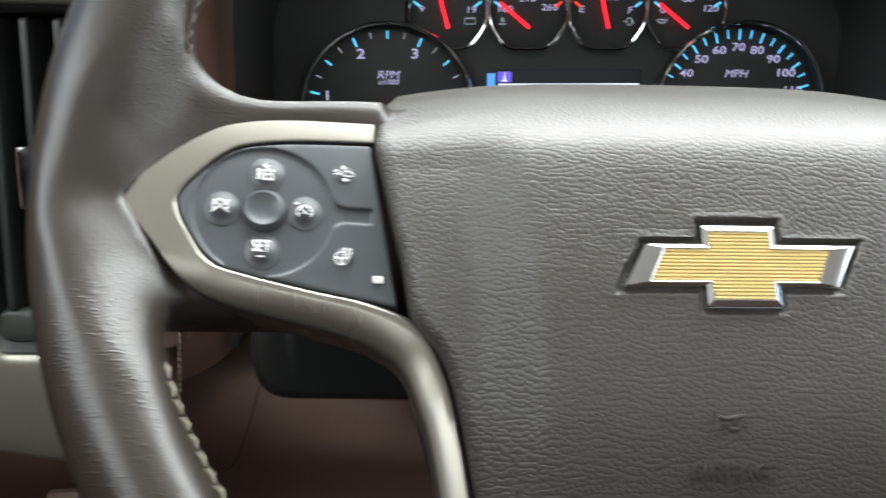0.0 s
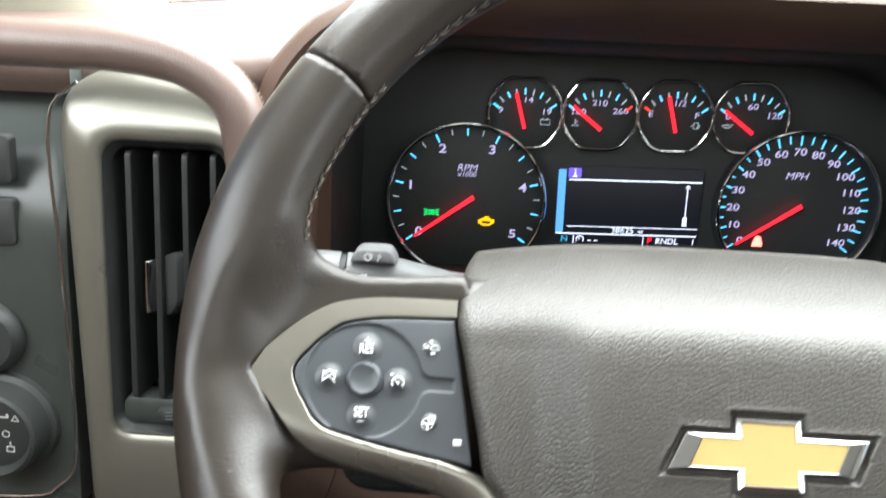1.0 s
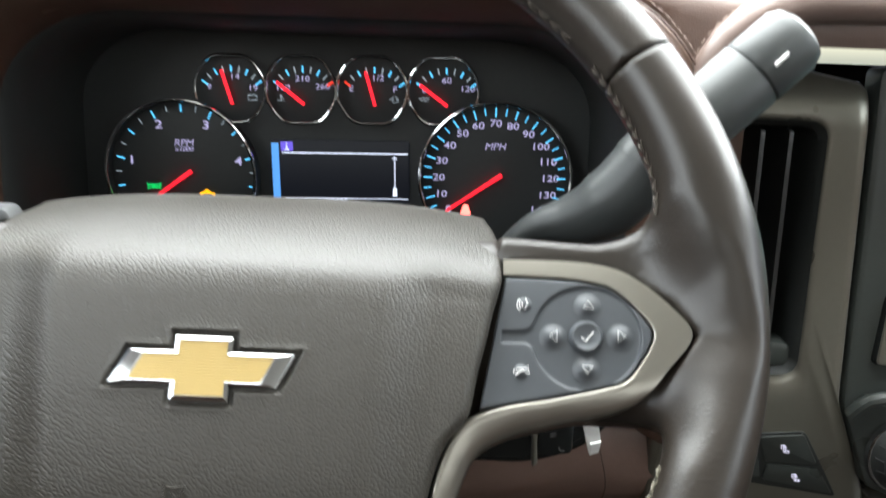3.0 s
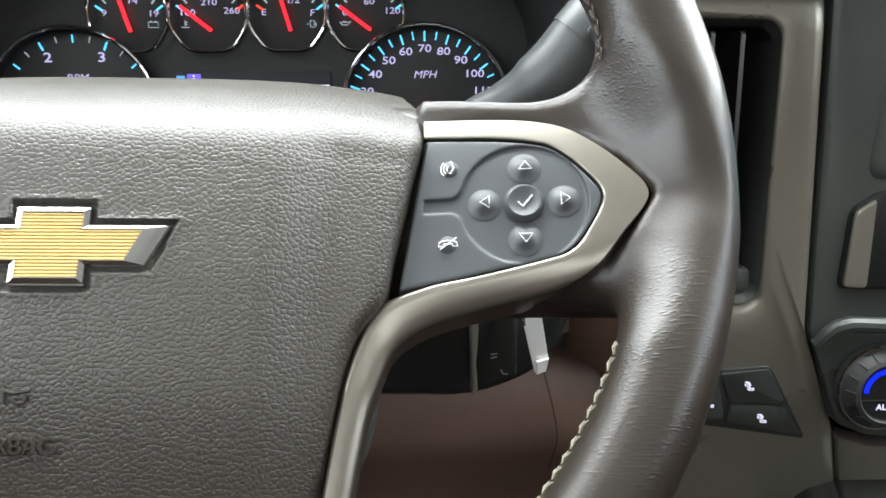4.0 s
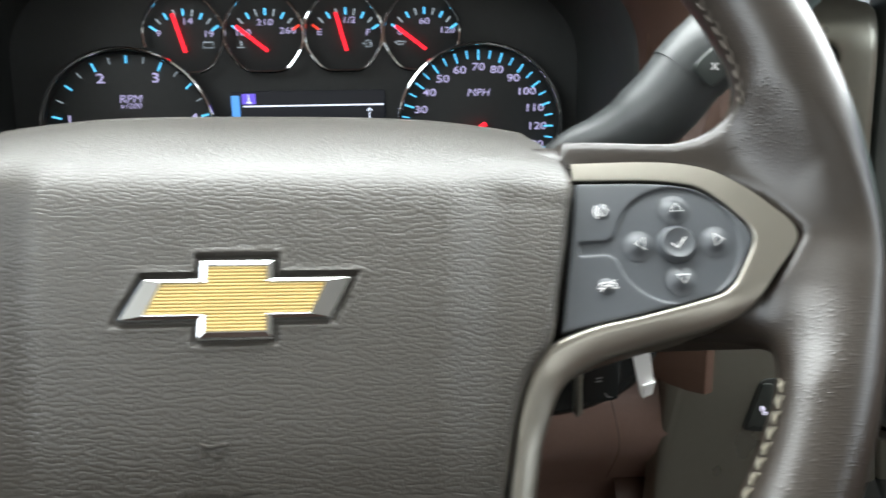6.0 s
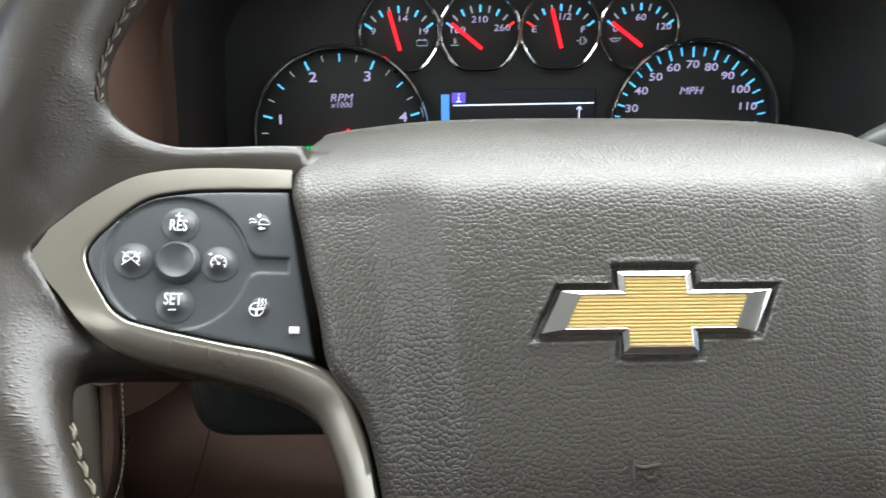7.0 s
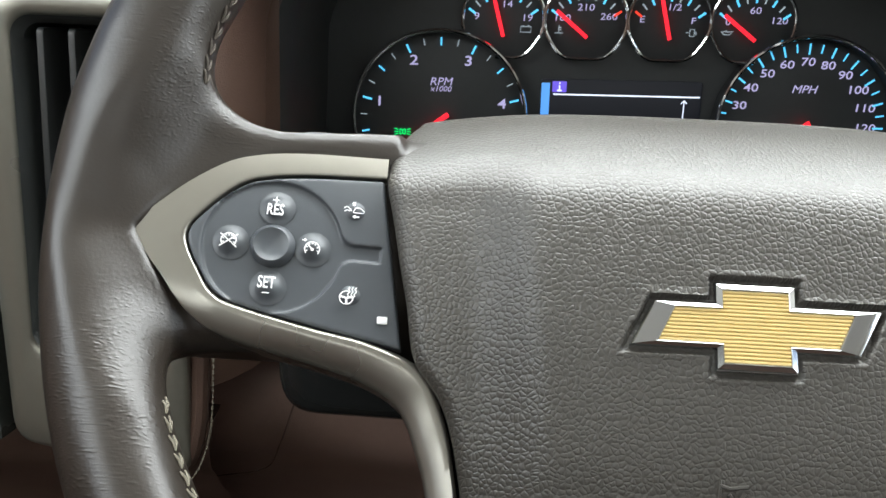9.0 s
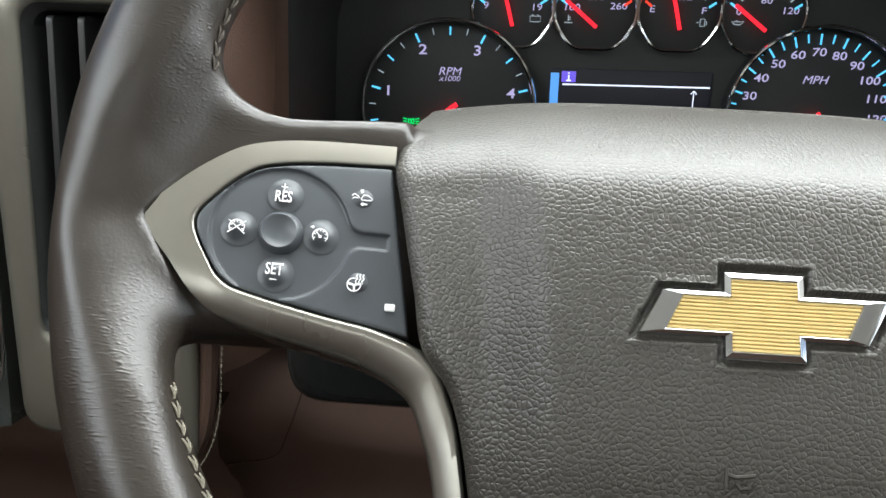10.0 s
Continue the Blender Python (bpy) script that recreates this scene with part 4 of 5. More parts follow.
def arch(grow, low=0.588):
    """The arched opening in front of the dials, widened by grow: points from lower left over the top to lower right."""
    r = 0.075 + grow
    hw, top = OPEN_HW + grow, OPEN_TOP + grow * 0.95
    pts = [(OPEN_C - hw - 0.004, low), (OPEN_C - hw - 0.002, 0.70)]
    pts += [(OPEN_C - hw + r - r * math.cos(a), top - r * 0.80 + r * 0.80 * math.sin(a)) for a in (math.pi / 2 * k / 10 for k in range(11))]
    pts += [(OPEN_C + hw - r + r * math.sin(a), top - r * 0.80 + r * 0.80 * math.cos(a)) for a in (math.pi / 2 * k / 10 for k in range(11))]
    pts += [(OPEN_C + hw + 0.002, 0.70), (OPEN_C + hw + 0.004, low)]
    return resample(pts, 90)


hood_rows = []
for grow, y in ((0.000, 0.200), (0.0005, 0.190), (0.004, 0.178), (0.010, 0.163), (0.017, 0.152), (0.0235, 0.147), (0.0290, 0.150), (0.0325, 0.160), (0.0350, 0.185), (0.036, 0.225)):
    hood_rows.append([(x, y + 0.0, z) for x, z in arch(grow)])
for grow, y in ((0.040, 0.232), (0.075, 0.236)):
    hood_rows.append([(x, y, min(z, dash_top(x, y) - 0.004)) for x, z in arch(grow)])
part("cluster_hood", grid(hood_rows), SHADEBROWN, dash, "brown leather hood over the dials", angle=60)
tunnel = [[(x, y, z) for x, z in arch(g)] for g, y in ((0.0, 0.1995), (-0.003, 0.203), (-0.006, 0.23), (-0.010, 0.30))]
part("cluster_recess", grid(tunnel), SOFTBLACK, dash, "matt black recess")
shelf = []
for y, z in ((0.3, 0.660), (0.27, 0.672), (0.235, 0.680), (0.205, 0.683), (0.193, 0.6825), (0.188, 0.678), (0.190, 0.66), (0.20, 0.62)):
    shelf.append([(x, y, z + 0.013 * math.exp(-((x + 0.0) / 0.085) ** 4) * float(step01(0.27, 0.20, y))) for x in np.linspace(-0.185, 0.195, 60)])
part("cluster_shelf", grid(shelf), GLOSS, dash, "matt black ledge below the dials")

top_rows = []
for y in np.r_[np.linspace(0.128, 0.20, 14), np.linspace(0.22, 0.60, 22)]:
    row = []
    for x in np.r_[np.linspace(-0.46, -0.20, 22), np.linspace(-0.19, 0.20, 40), np.linspace(0.22, 1.1, 24)]:
        inside = math.exp(-((x - 0.005) / 0.205) ** 8)
        front = 0.152 + 0.028 * inside
        yy = front + (y - 0.128) * (0.60 - front) / (0.60 - 0.128)
        drop = 0.010 * (1 - math.sqrt(max(0.0, 1 - max(0.0, 1 - (yy - front) / 0.014) ** 2)))
        row.append((x, yy, dash_top(x, yy) - drop))
    if not top_rows:
        top_rows += [[(p[0], p[1] + .004, p[2] - .014 * (1 - math.exp(-((p[0] - .005) / .205) ** 8)) - .045 * float(step01(.189, .198, p[0])) * float(step01(.235, .220, p[0]))) for p in row], [(p[0], p[1] + .002, p[2] - .010 * (1 - math.exp(-((p[0] - .005) / .205) ** 8))) for p in row]]
    top_rows.append(row)
part("top_pad", grid(top_rows), BROWN, dash, "smooth brown leather top pad", angle=60)

for x0, x1, up in ((-.226, -.176, .0), (.184, .245, .030)):
    part("flank", grid([[(x, y + .0006 * math.sin(x * 400), z) for x in np.linspace(x0, x1, 8)] for z, y in ((.60, .190), (.70, .188), (.76 + up * .5, .186), (.785 + up, .187))]), SHADEBROWN, dash, "brown leather flank beside the dials")

for sgn in (1,):
    seam = [(x, z) for x, z in arch(0.0306) if sgn * (x - OPEN_C) > 0.09 and z > 0.775]
    part("hood_seam", tube([(x, .1500, z) for x, z in seam], .0007, 6), DARKBROWN, dash)
    off = []
    for (xa, za), (xb, zb) in zip(seam[:-1], seam[1:]):
        for t in (0.1, 0.6):
            p0, p1 = (Vector((xa + (xb - xa) * q, .1545, za + (zb - za) * q)) + Vector((sgn * .0022, 0, .0030)) for q in (t, t + .32))
            off.append(tube([p0, (p0 + p1) / 2 + Vector((0, 0, .0003)), p1], .00035, 5))
    part("stitching", join(*off), PALESTITCH, dash, "tan thread")

# rolled leather brows round the side vents
def brow(path, r, name="vent_brow"):
    p = resample(spline(path, 8), 90)
    b = part(name, tube(p, r, 14), BROWN, dash, "rolled brown leather edge")
    off = []
    fine = resample(spline(path, 8), 260)
    for k in range(0, 258):
        a, c = Vector(fine[k]), Vector(fine[k + 1])
        d = (c - a)
        m = a + Vector((0, 0.006, 0)) + Vector((-d.z, 0, d.x)).normalized() * (r * 0.93)
        off.append(tube([m - d * 0.32, m + Vector((0, -0.0004, 0)) + Vector((-d.z, 0, d.x)).normalized() * 0.0004, m + d * 0.32], 0.00045, 5))
    part("stitching", join(*off), PALESTITCH, b, "pale thread")


brow([tuple(Vector((-.107, -.272, .80)) + (Vector(q) - Vector((-.107, -.272, .80))) * .945 + Vector((0, 0, .005))) for q in ((-.48, .150, .7985), (-.36, .147, .7985), (-.31, .145, .7985), (-.268, .143, .7978), (-.2360, .141, .7915), (-.2145, .140, .7740), (-.2085, .142, .740), (-.207, .150, .690), (-.207, .160, .600))], 0.0108)
brow([(.205, .175, .62), (.207, .165, .70), (.209, .156, .765), (.214, .152, .795), (.225, .150, .814), (.252, .150, .829), (.30, .154, .831), (.45, .165, .831), (1.1, .165, .831)], 0.0105)
# stitched seam down the hood's flank
part("stitching", join(*[tube([(-.1985, .1468, z), (-.1987, .1460, z + .0015), (-.1985, .1468, z + .003)], .0005, 5) for z in np.arange(.64, .775, .0045)]), STITCH, dash, "tan thread")

# speaker pads beside the windscreen, seam, defroster slot
def sheet_on_top(outline, lift, nx=24, ny=10):
    (x00, y00), (x10, y10), (x11, y11), (x01, y01) = outline
    rows = []
    for j in range(ny + 1):
        t = j / ny
        row = []
        for i in range(nx + 1):
            s = i / nx
            x = (x00 * (1 - s) + x10 * s) * (1 - t) + (x01 * (1 - s) + x11 * s) * t
            y = (y00 * (1 - s) + y10 * s) * (1 - t) + (y01 * (1 - s) + y11 * s) * t
            e = min(s, 1 - s, t, 1 - t)
            row.append((x, y, dash_top(x, y) + lift * min(1.0, e * 12) - 0.001))
        rows.append(row)
    return grid(rows)


GR = ((-.300, .298), (-.168, .402), (-.160, .560), (-.320, .455))
part("speaker_pad", sheet_on_top(GR, 0.004), GRILLE, dash, "grey-brown speaker pad")
gs = resample([GR[0], GR[1]], 60)
part("stitching", join(*[tube([(*gs[k], dash_top(*gs[k]) + .0012), (*((gs[k] + gs[k + 1]) / 2), dash_top(*gs[k]) + .002), (*(gs[k] * .4 + gs[k + 1] * .6), dash_top(*gs[k]) + .0012)], .0006, 5) for k in range(59)]), DARKSTITCH, dash, "dark thread")
for x0, x1, y0, y1 in ((.112, .276, .437, .462), (-.030, .034, .478, .452)):
    slot = [[(x, y + dy, dash_top(x, y + dy) + h) for x, y in zip(np.linspace(x0, x1, 24), np.linspace(y0, y1, 24))] for dy, h in ((-.010, -.0005), (-.008, .0016), (.008, .0026), (.010, -.0005))]
    part("defroster_slot", grid(slot), RUBBER, dash, "black defroster slot")
seal_up = resample(spline([(-.412, .46, .925), (-.398, .50, .902), (-.351, .50, .881), (-.282, .50, .877), (-.214, .55, .880), (-.045, .56, .8955), (.170, .565, .9075), (.380, .565, .9110), (.7, .56, .914), (1.1, .53, .908)], 8), 110)
seal_low = resample(spline([(-.428, .45, .923), (-.411, .49, .901), (-.362, .49, .870), (-.330, .47, .854), (-.285, .492, .861), (-.212, .545, .871), (-.045, .559, .8885), (.170, .560, .9010), (.380, .560, .9020), (.7, .555, .9015), (1.1, .525, .897)], 8), 110)
band = [[tuple(a + (b - a) * t + np.array((0, -o, 0))) for a, b in zip(seal_up, seal_low)] for t, o in ((0, -.012), (0, 0), (.12, .003), (.5, .005), (.88, .003), (1, 0), (1.05, -.012))]
part("windscreen_seal", grid(band), RUBBER, dash, "black windscreen base seal")

# lower dash and knee panel
knee_prof = [(.655, .222), (.62, .200), (.59, .178), (.572, .169), (.555, .166), (.540, .172), (.52, .195), (.48, .235), (.40, .27), (.10, .36)]
DEEP = lambda x, y, z: (x * 1.1, -.245 + (y + .245) * 1.1, .76 + (z - .76) * 1.1)
CLOSE = lambda q: tuple(Vector((-.08, -.24, .76)) + (Vector(q) - Vector((-.08, -.24, .76))) * .955)
kp = resample(spline([(z, y) for z, y in knee_prof], 5), 44)
xs = np.linspace(-.235, .235, 64)
part("knee_panel", grid([[DEEP(x, y + 0.010 * float(step01(.06, .16, abs(x - .005))) * float(step01(.60, .53, z)) - 0.0006 * (abs(abs(x - .006) - .166) < .004), z) for x in xs] for z, y in kp]), LITBROWN, dash, "brown leather knee panel", angle=70)
part("panel_seam", tube(resample(spline([DEEP(*q) for q in ((-.155, .170, .585), (-.160, .1655, .566), (-.166, .169, .549), (-.176, .180, .530), (-.205, .186, .520))], 6), 30), .0005, 5), DARKBROWN, dash)
part("panel_seam", tube(resample(spline([DEEP(*q) for q in ((.163, .172, .590), (.168, .1655, .570), (.172, .168, .550), (.171, .185, .525))], 6), 30), .0005, 5), DARKBROWN, dash)
side_prof = [(.566, .180), (.562, .163), (.557, .158), (.540, .160), (.520, .178), (.45, .22), (.10, .32)]
sp = resample(spline(side_prof, 5), 36)
part("lower_panel", grid([[(x, y, z) for x in np.linspace(-.46, -.206, 20)] for z, y in sp]), DARKBROWN, dash, "dark brown leather lower panel", angle=70)
part("panel_piping", tube(resample(spline([CLOSE(q) for q in ((-.206, .155, .70), (-.207, .151, .60), (-.209, .149, .565), (-.217, .150, .545), (-.235, .156, .528), (-.27, .164, .520))], 6), 50), .0045, 10), DARKBROWN, dash, "brown leather piping")
pp = resample(spline([CLOSE(q) for q in ((-.1985, .1464, .63), (-.1990, .1462, .60), (-.2015, .1460, .565), (-.211, .146, .541), (-.232, .153, .523))], 6), 40)
part("stitching", join(*[tube([Vector(pp[k]), (Vector(pp[k]) + Vector(pp[k + 1])) / 2 + Vector((0.0004, -.0004, 0)), Vector(pp[k]) * .35 + Vector(pp[k + 1]) * .65], .00045, 5) for k in range(39)]), STITCH, dash, "tan thread")
part("lower_panel", grid([[(x, y + .100, z - .085) for x in np.linspace(.206, 1.1, 30)] for z, y in sp]), DARKBROWN, dash, "dark brown leather lower panel", angle=70)


# ---------------------------------------------------------------- vents and trim
def ring_trim(name, outer, inner, y, material, parent, label, bulge=0.004, depth=0.012, n=160, shape=None):
    """A domed frame between two outlines in the x-z plane at the depth y."""
    o, i = resample(outer, n, True), resample(inner, n, True)
    ztop = o[:, 1].max()
    k = int(np.argmin(np.linalg.norm(i - o[0], axis=1)))
    i = np.roll(i, -k, 0)
    rows = []
    for t, h in ((0.0, -depth - .006), (0.0, -0.004), (0.02, -0.0018), (0.07, -0.0004), (0.25, bulge * .25), (0.60, bulge * .45), (0.86, bulge * .40), (0.945, bulge * .1), (0.985, -0.0015), (1.0, -0.004), (1.0, -depth - .006)):
        rows.append([(p[0], y - h + 10 * max(0.0, p[1] - ztop + 0.040) ** 2, p[1]) for p in o * (1 - t) + i * t])
    bm = grid(rows, close_v=True)
    return part(name, bent(bm, shape) if shape else bm, material, parent, label, angle=60)


def vane_tab(v, x, y, tab_z):
    tab = slab(rounded([(-.008, -.013), (.003, -.018), (.013, -.008), (.013, .021), (-.008, .013)], .004), -.004, .004, .002)
    t = part("vane_tab", moved(tab, Matrix.Translation((x + .004, y - .004, tab_z)) @ pose(0, 0, 0, 90, 0, -38)), GREYPL, v, "grey sliding tab")
    part("tab_edge", moved(slab(rrect(0, 0, .0018, .029, .0008, 4), -.0016, .0042, .0008), Matrix.Translation((x - .0030, y - .0095, tab_z)) @ pose(0, 0, 0, 90, 0, -38)), CHROME, t, "chrome edge")


def air_vent(label, x0, x1, z0, z1, y, tab_z, slats, trim_outer, lean, first=.17, pitch=.2273, group="side vents", shape=None):
    """A tall vent: metal surround, black duct, upright vanes with a sliding tab, thumb wheel below."""
    v = thing("air_vent", label, "air vent", group=group)
    cx, cz = (x0 + x1) / 2, (z0 + z1) / 2
    inner = rrect(cx, cz, x1 - x0, z1 - z0, .010, 8)
    ring_trim("vent_surround", trim_outer, inner, y, TRIM, v, "champagne metal surround", .0012 if shape else .004, shape=shape)
    duct = rrect(cx, cz, x1 - x0 + .001, z1 - z0 + .001, .010, 8)
    duct2 = rrect(cx, cz, x1 - x0 - .006, z1 - z0 - .006, .008, 8)
    bm = loft([[(p[0], y + d, p[1]) for p in o] for o, d in ((duct, -.001), (duct2, .004), (duct2, .05))], True)
    bm.faces.new([bm.verts.new((p[0], y + .05, p[1])) for p in duct2])
    part("vent_duct", bm, SOFTBLACK, v, "matt black duct")
    zb = z0 + .019
    for k in range(slats):
        x = x0 + (x1 - x0) * (first + pitch * k)
        s = slab(rounded([(y + .001, zb), (y + .040, zb + .002), (y + .040, z1 - .005), (y + .003, z1 - .005)], .003), -.0016, .0016, .0012)
        part("vane", moved(s, Matrix(((-lean, 0, 1, x + lean * y), (1, 0, lean, 0), (0, 1, 0, 0), (0, 0, 0, 1)))), VANE, v, "upright black vane")
    if tab_z:
        vane_tab(v, x0 + (x1 - x0) * 0.38, y + .014, tab_z - .008)
    sill = slab(rounded([(x0 + .003, z0 + .003), (x1 - .003, z0 + .003), (x1 - .003, zb), (x0 + .003, zb)], .006), -.02, -.003, .003)
    part("vent_sill", moved(sill, Matrix(((1, 0, 0, 0), (0, 0, -1, y), (0, 1, 0, 0), (0, 0, 0, 1)))), BLACK, v, "black sill with thumb wheel")
    wheel_bm = slab(rrect(cx + .004, z0 + .011, .026, .009, .004, 5), -.002, .0015, .0015)
    part("thumb_wheel", moved(wheel_bm, Matrix(((1, 0, 0, 0), (0, 0, -1, y), (0, 1, 0, 0), (0, 0, 0, 1)))), GREYPL, v, "ribbed grey thumb wheel")
    for k in (-1, 0, 1):
        part("thumb_mark", tube([(cx - .004, y - .0022, z0 + .011 + .002 * k), (cx + .010, y - .0022, z0 + .0118 + .002 * k)], .0005, 5), GREYPL, v)
    return v


left_outer = rounded([(-.312, .782), (-.304, .545), (-.213, .530), (-.213, .766), (-.232, .788), (-.290, .795)], .012)
left_vent = air_vent("tall black air vent in a champagne metal surround", -.289, -.224, .597, .757, .160, .688, 4, left_outer, -.10)
NEARER = Matrix.Translation((-.107, -.272, .80)) @ Matrix.Scale(.919, 4) @ Matrix.Translation((.107, .272, -.80))
left_vent.matrix_world = NEARER
LEAN_UNDER = lambda c: Vector((.106 + (c.x - .106) * (1 + .66 * max(0.0, .592 - c.z)), c.y + .30 * max(0.0, .592 - c.z), .745 + (c.z - .745) * (1 + .66 * max(0.0, .592 - c.z))))
right_outer = rounded([(.213, .775), (.213, .466), (.36, .473), (.3505, .5365), (.3275, .594), (.3205, .79), (.24, .806)], .006)
air_vent("tall black air vent in a champagne metal surround", .232, .297, .615, .768, .200, None, 3, right_outer, .12, .215, .2525, shape=LEAN_UNDER)
XZ = lambda y: Matrix(((1, 0, 0, 0), (0, 0, -1, y), (0, 1, 0, 0), (0, 0, 0, 1)))
low_trim = thing("centre_trim", "champagne metal trim beside the centre console", "trim", kind="structure")
part("trim_panel", bent(moved(slab(rounded([(.3515, .5345), (.372, .5285), (1.0, .5285), (1.0, .470), (.361, .472)], .004), -.02, .001, .003), XZ(.200)), LEAN_UNDER), TRIM, low_trim, "champagne metal panel")

# seat heater switches
seat = thing("seat_switches", "black seat heating switches with lit symbols", "switch panel")
part("switch_base", bent(moved(slab(rounded([(.262, .5435), (.270, .5745), (.308, .5775), (.3325, .5335)], .004), -.01, .0018, .0006), XZ(.200)), LEAN_UNDER), SOFTBLACK, seat)
for poly, ix, iz in (([(.285, .557), (.279, .5735), (.307, .5760), (.3175, .5555)], .296, .5655), ([(.284, .5445), (.286, .5550), (.3180, .5535), (.3290, .5360)], .305, .5460), ([(.264, .5450), (.271, .5730), (.2775, .5725), (.2830, .5460)], .2735, .5555)):
    k = part("switch_key", bent(moved(slab(rounded(poly, .002), -.004, .0032, .0008), XZ(.200)), LEAN_UNDER), BLACK, seat, "black key")
    ic = shifted(ix, iz, [[(-1.4, 2.4), (-0.6, -1.6), (2.6, -1.8), (2.6, -0.8), (0.2, -0.6), (-0.4, 2.0), (-1.4, 2.4)], [(-2.6, 2.2), (-2.2, 0.6)], [(-0.4, 2.8), (0.8, 1.0)], [(-3.0, 3.0), (-0.4, 2.9)]])
    part("lit_symbol", bent(moved(strokes(ic, .0007, .0034), XZ(.200)), LEAN_UNDER), ICON, k, "glowing seat symbol", smooth=False)

# headlamp switch panel
prow = [[(x, .161 + 7 * max(0.0, z - .70) ** 2, z) for x in np.r_[np.linspace(-.46, -.33, 12), -.322, -.316]] + [(-.312, .163 + 7 * max(0.0, z - .70) ** 2, z), (-.311, .175, z)] for z in np.linspace(.545, .795, 30)]
lamp_plate = grid(prow)
lamp_panel = thing("headlamp_switch_panel", "black switch panel with a round headlamp dial", "switch panel", NEARER)
part("panel", lamp_plate, BLACK, lamp_panel, "black plastic panel")
part("panel_edge", tube([(x, .1585, z) for x, z in resample(spline([(-.46, .553), (-.345, .554), (-.322, .562), (-.311, .585), (-.313, .68), (-.316, .765), (-.300, .786)], 6), 60)], .0009, 6), CHROME, lamp_panel, "bright edge")
knob = part("headlamp_dial", moved(lathe([(.0, .012), (.018, .012), (.0195, .0115), (.0225, .017), (.0245, .016), (.0262, .002), (.0290, .0005), (.030, -.004)], 40), XZ(.158) @ Matrix.Translation((-.3500, .598, 0))), GREYPL, lamp_panel, "grey round headlamp dial")
part("dial_mark", moved(join(strokes(shifted(-.350, .607, [[(4.0, 1), (9, 1)], [(9, 1), (8, 3)], [(10.5, -1), (12.5, 2), (14.5, -1), (10.5, -1)]]), .0009, .0124), lettering("O", .006, -.343, .598, .0124), strokes(shifted(-.345, .590, [[(2, -2), (6, -2), (6, 1), (2, 1), (2, -2)], [(4, 2), (4, 4)]]), .0008, .0124)), XZ(.158)), PRINT, knob, "white printed symbols", smooth=False)
part("dimmer_dial", moved(lathe([(.0, .006), (.017, .006), (.020, .003), (.021, -.002)], 32), XZ(.158) @ Matrix.Translation((-.357, .648, 0))), GREYPL, lamp_panel, "grey round dial")
for z in (.712, .745):
    part("push_key", moved(slab(rrect(-.352, z, .030, .025, .003), -.004, .003, .001), XZ(.162)), SOFTBLACK, lamp_panel, "black key")

# ---------------------------------------------------------------- centre stack
stack = thing("centre_stack", "black centre console with touchscreen and climate dials", "centre console")
part("stack_panel", moved(slab(rounded([(.3235, .80), (.3300, .596), (.3515, .5405), (.374, .532), (1.0, .532), (1.0, .80)], .006), -.02, -.001, .003), XZ(.200)), BLACK, stack, "black plastic panel")
ts = part("touchscreen", moved(slab(rounded([(.373, .699), (.383, .790), (.62, .790), (.62, .699)], .003), -.004, .0005, .0005), XZ(.200)), TEAL, stack, "lit teal touchscreen")
ring_trim("screen_frame", rounded([(.352, .684), (.362, .800), (.64, .800), (.64, .684)], .008), rounded([(.3715, .697), (.3825, .791), (.622, .791), (.622, .697)], .003), .200, BLACK, stack, "black screen frame", .003)
audio = part("audio_strip", moved(slab(rounded([(.342, .623), (.345, .668), (.36, .678), (.42, .683), (.62, .683), (.62, .620)], .005), -.006, .004, .003), XZ(.200)), GLOSS, stack, "gloss black audio strip")
part("strip_end", moved(slab(rounded([(.3435, .6245), (.3460, .667), (.3575, .6745), (.3570, .6240)], .003), .002, .0052, .001), XZ(.200)), TRIM, audio, "champagne metal end cap")
vol = part("volume_dial", moved(lathe([(.0, .014), (.014, .014), (.016, .012), (.017, .003), (.019, .003)], 32), XZ(.196) @ Matrix.Translation((.404, .650, 0))), BLACK, audio, "black volume dial")
part("dial_glow", moved(tube([(.404 + .0185 * math.cos(a), .650 + .0185 * math.sin(a), .0035) for a in (2 * math.pi * k / 40 for k in range(40))], .0007, 6, closed=True), XZ(.196)), SKYB, vol, "glowing cyan ring")
part("stack_ridge", tube(resample(spline([(.334, .199, .590), (.340, .195, .600), (.350, .193, .604), (.387, .193, .603), (.62, .193, .603)], 6), 40), .0045, 10), BLACK, stack, "rounded black ridge")
clim = part("climate_dial", moved(lathe([(.0165, .0115), (.0175, .0122), (.0195, .0112), (.0228, .0040), (.0240, .0030), (.0250, .0005), (.0262, -.001)], 48), XZ(.199) @ Matrix.Translation((.3730, .5645, 0))), GREYPL, stack, "grey ribbed climate dial")
part("dial_face", moved(lathe([(.0, .0100), (.0160, .0100), (.0166, .0116)], 40), XZ(.199) @ Matrix.Translation((.3730, .5645, 0))), GLOSS, clim, "gloss black dial face")
part("dial_rim", moved(tube([(.3730 + .0246 * math.cos(a), .5645 + .0246 * math.sin(a), .0025) for a in (2 * math.pi * k / 48 for k in range(48))], .0009, 6, closed=True), XZ(.199)), CHROME, clim, "thin chrome rim")
for k in range(16):
    a = 2 * math.pi * k / 16
    part("grip_rib", moved(tube([(.3730 + q * math.cos(a), .5645 + q * math.sin(a), z) for q, z in ((.0178, .0104), (.0198, .0110), (.0222, .0056))], .0006, 5), XZ(.199)), GREYPL, clim)
part("cold_arc", moved(strokes([arc(.3730, .5645, .0130, 95, 180, 16)], .0026, .0103), XZ(.199)), BLUE, clim, "glowing blue arc", smooth=False)
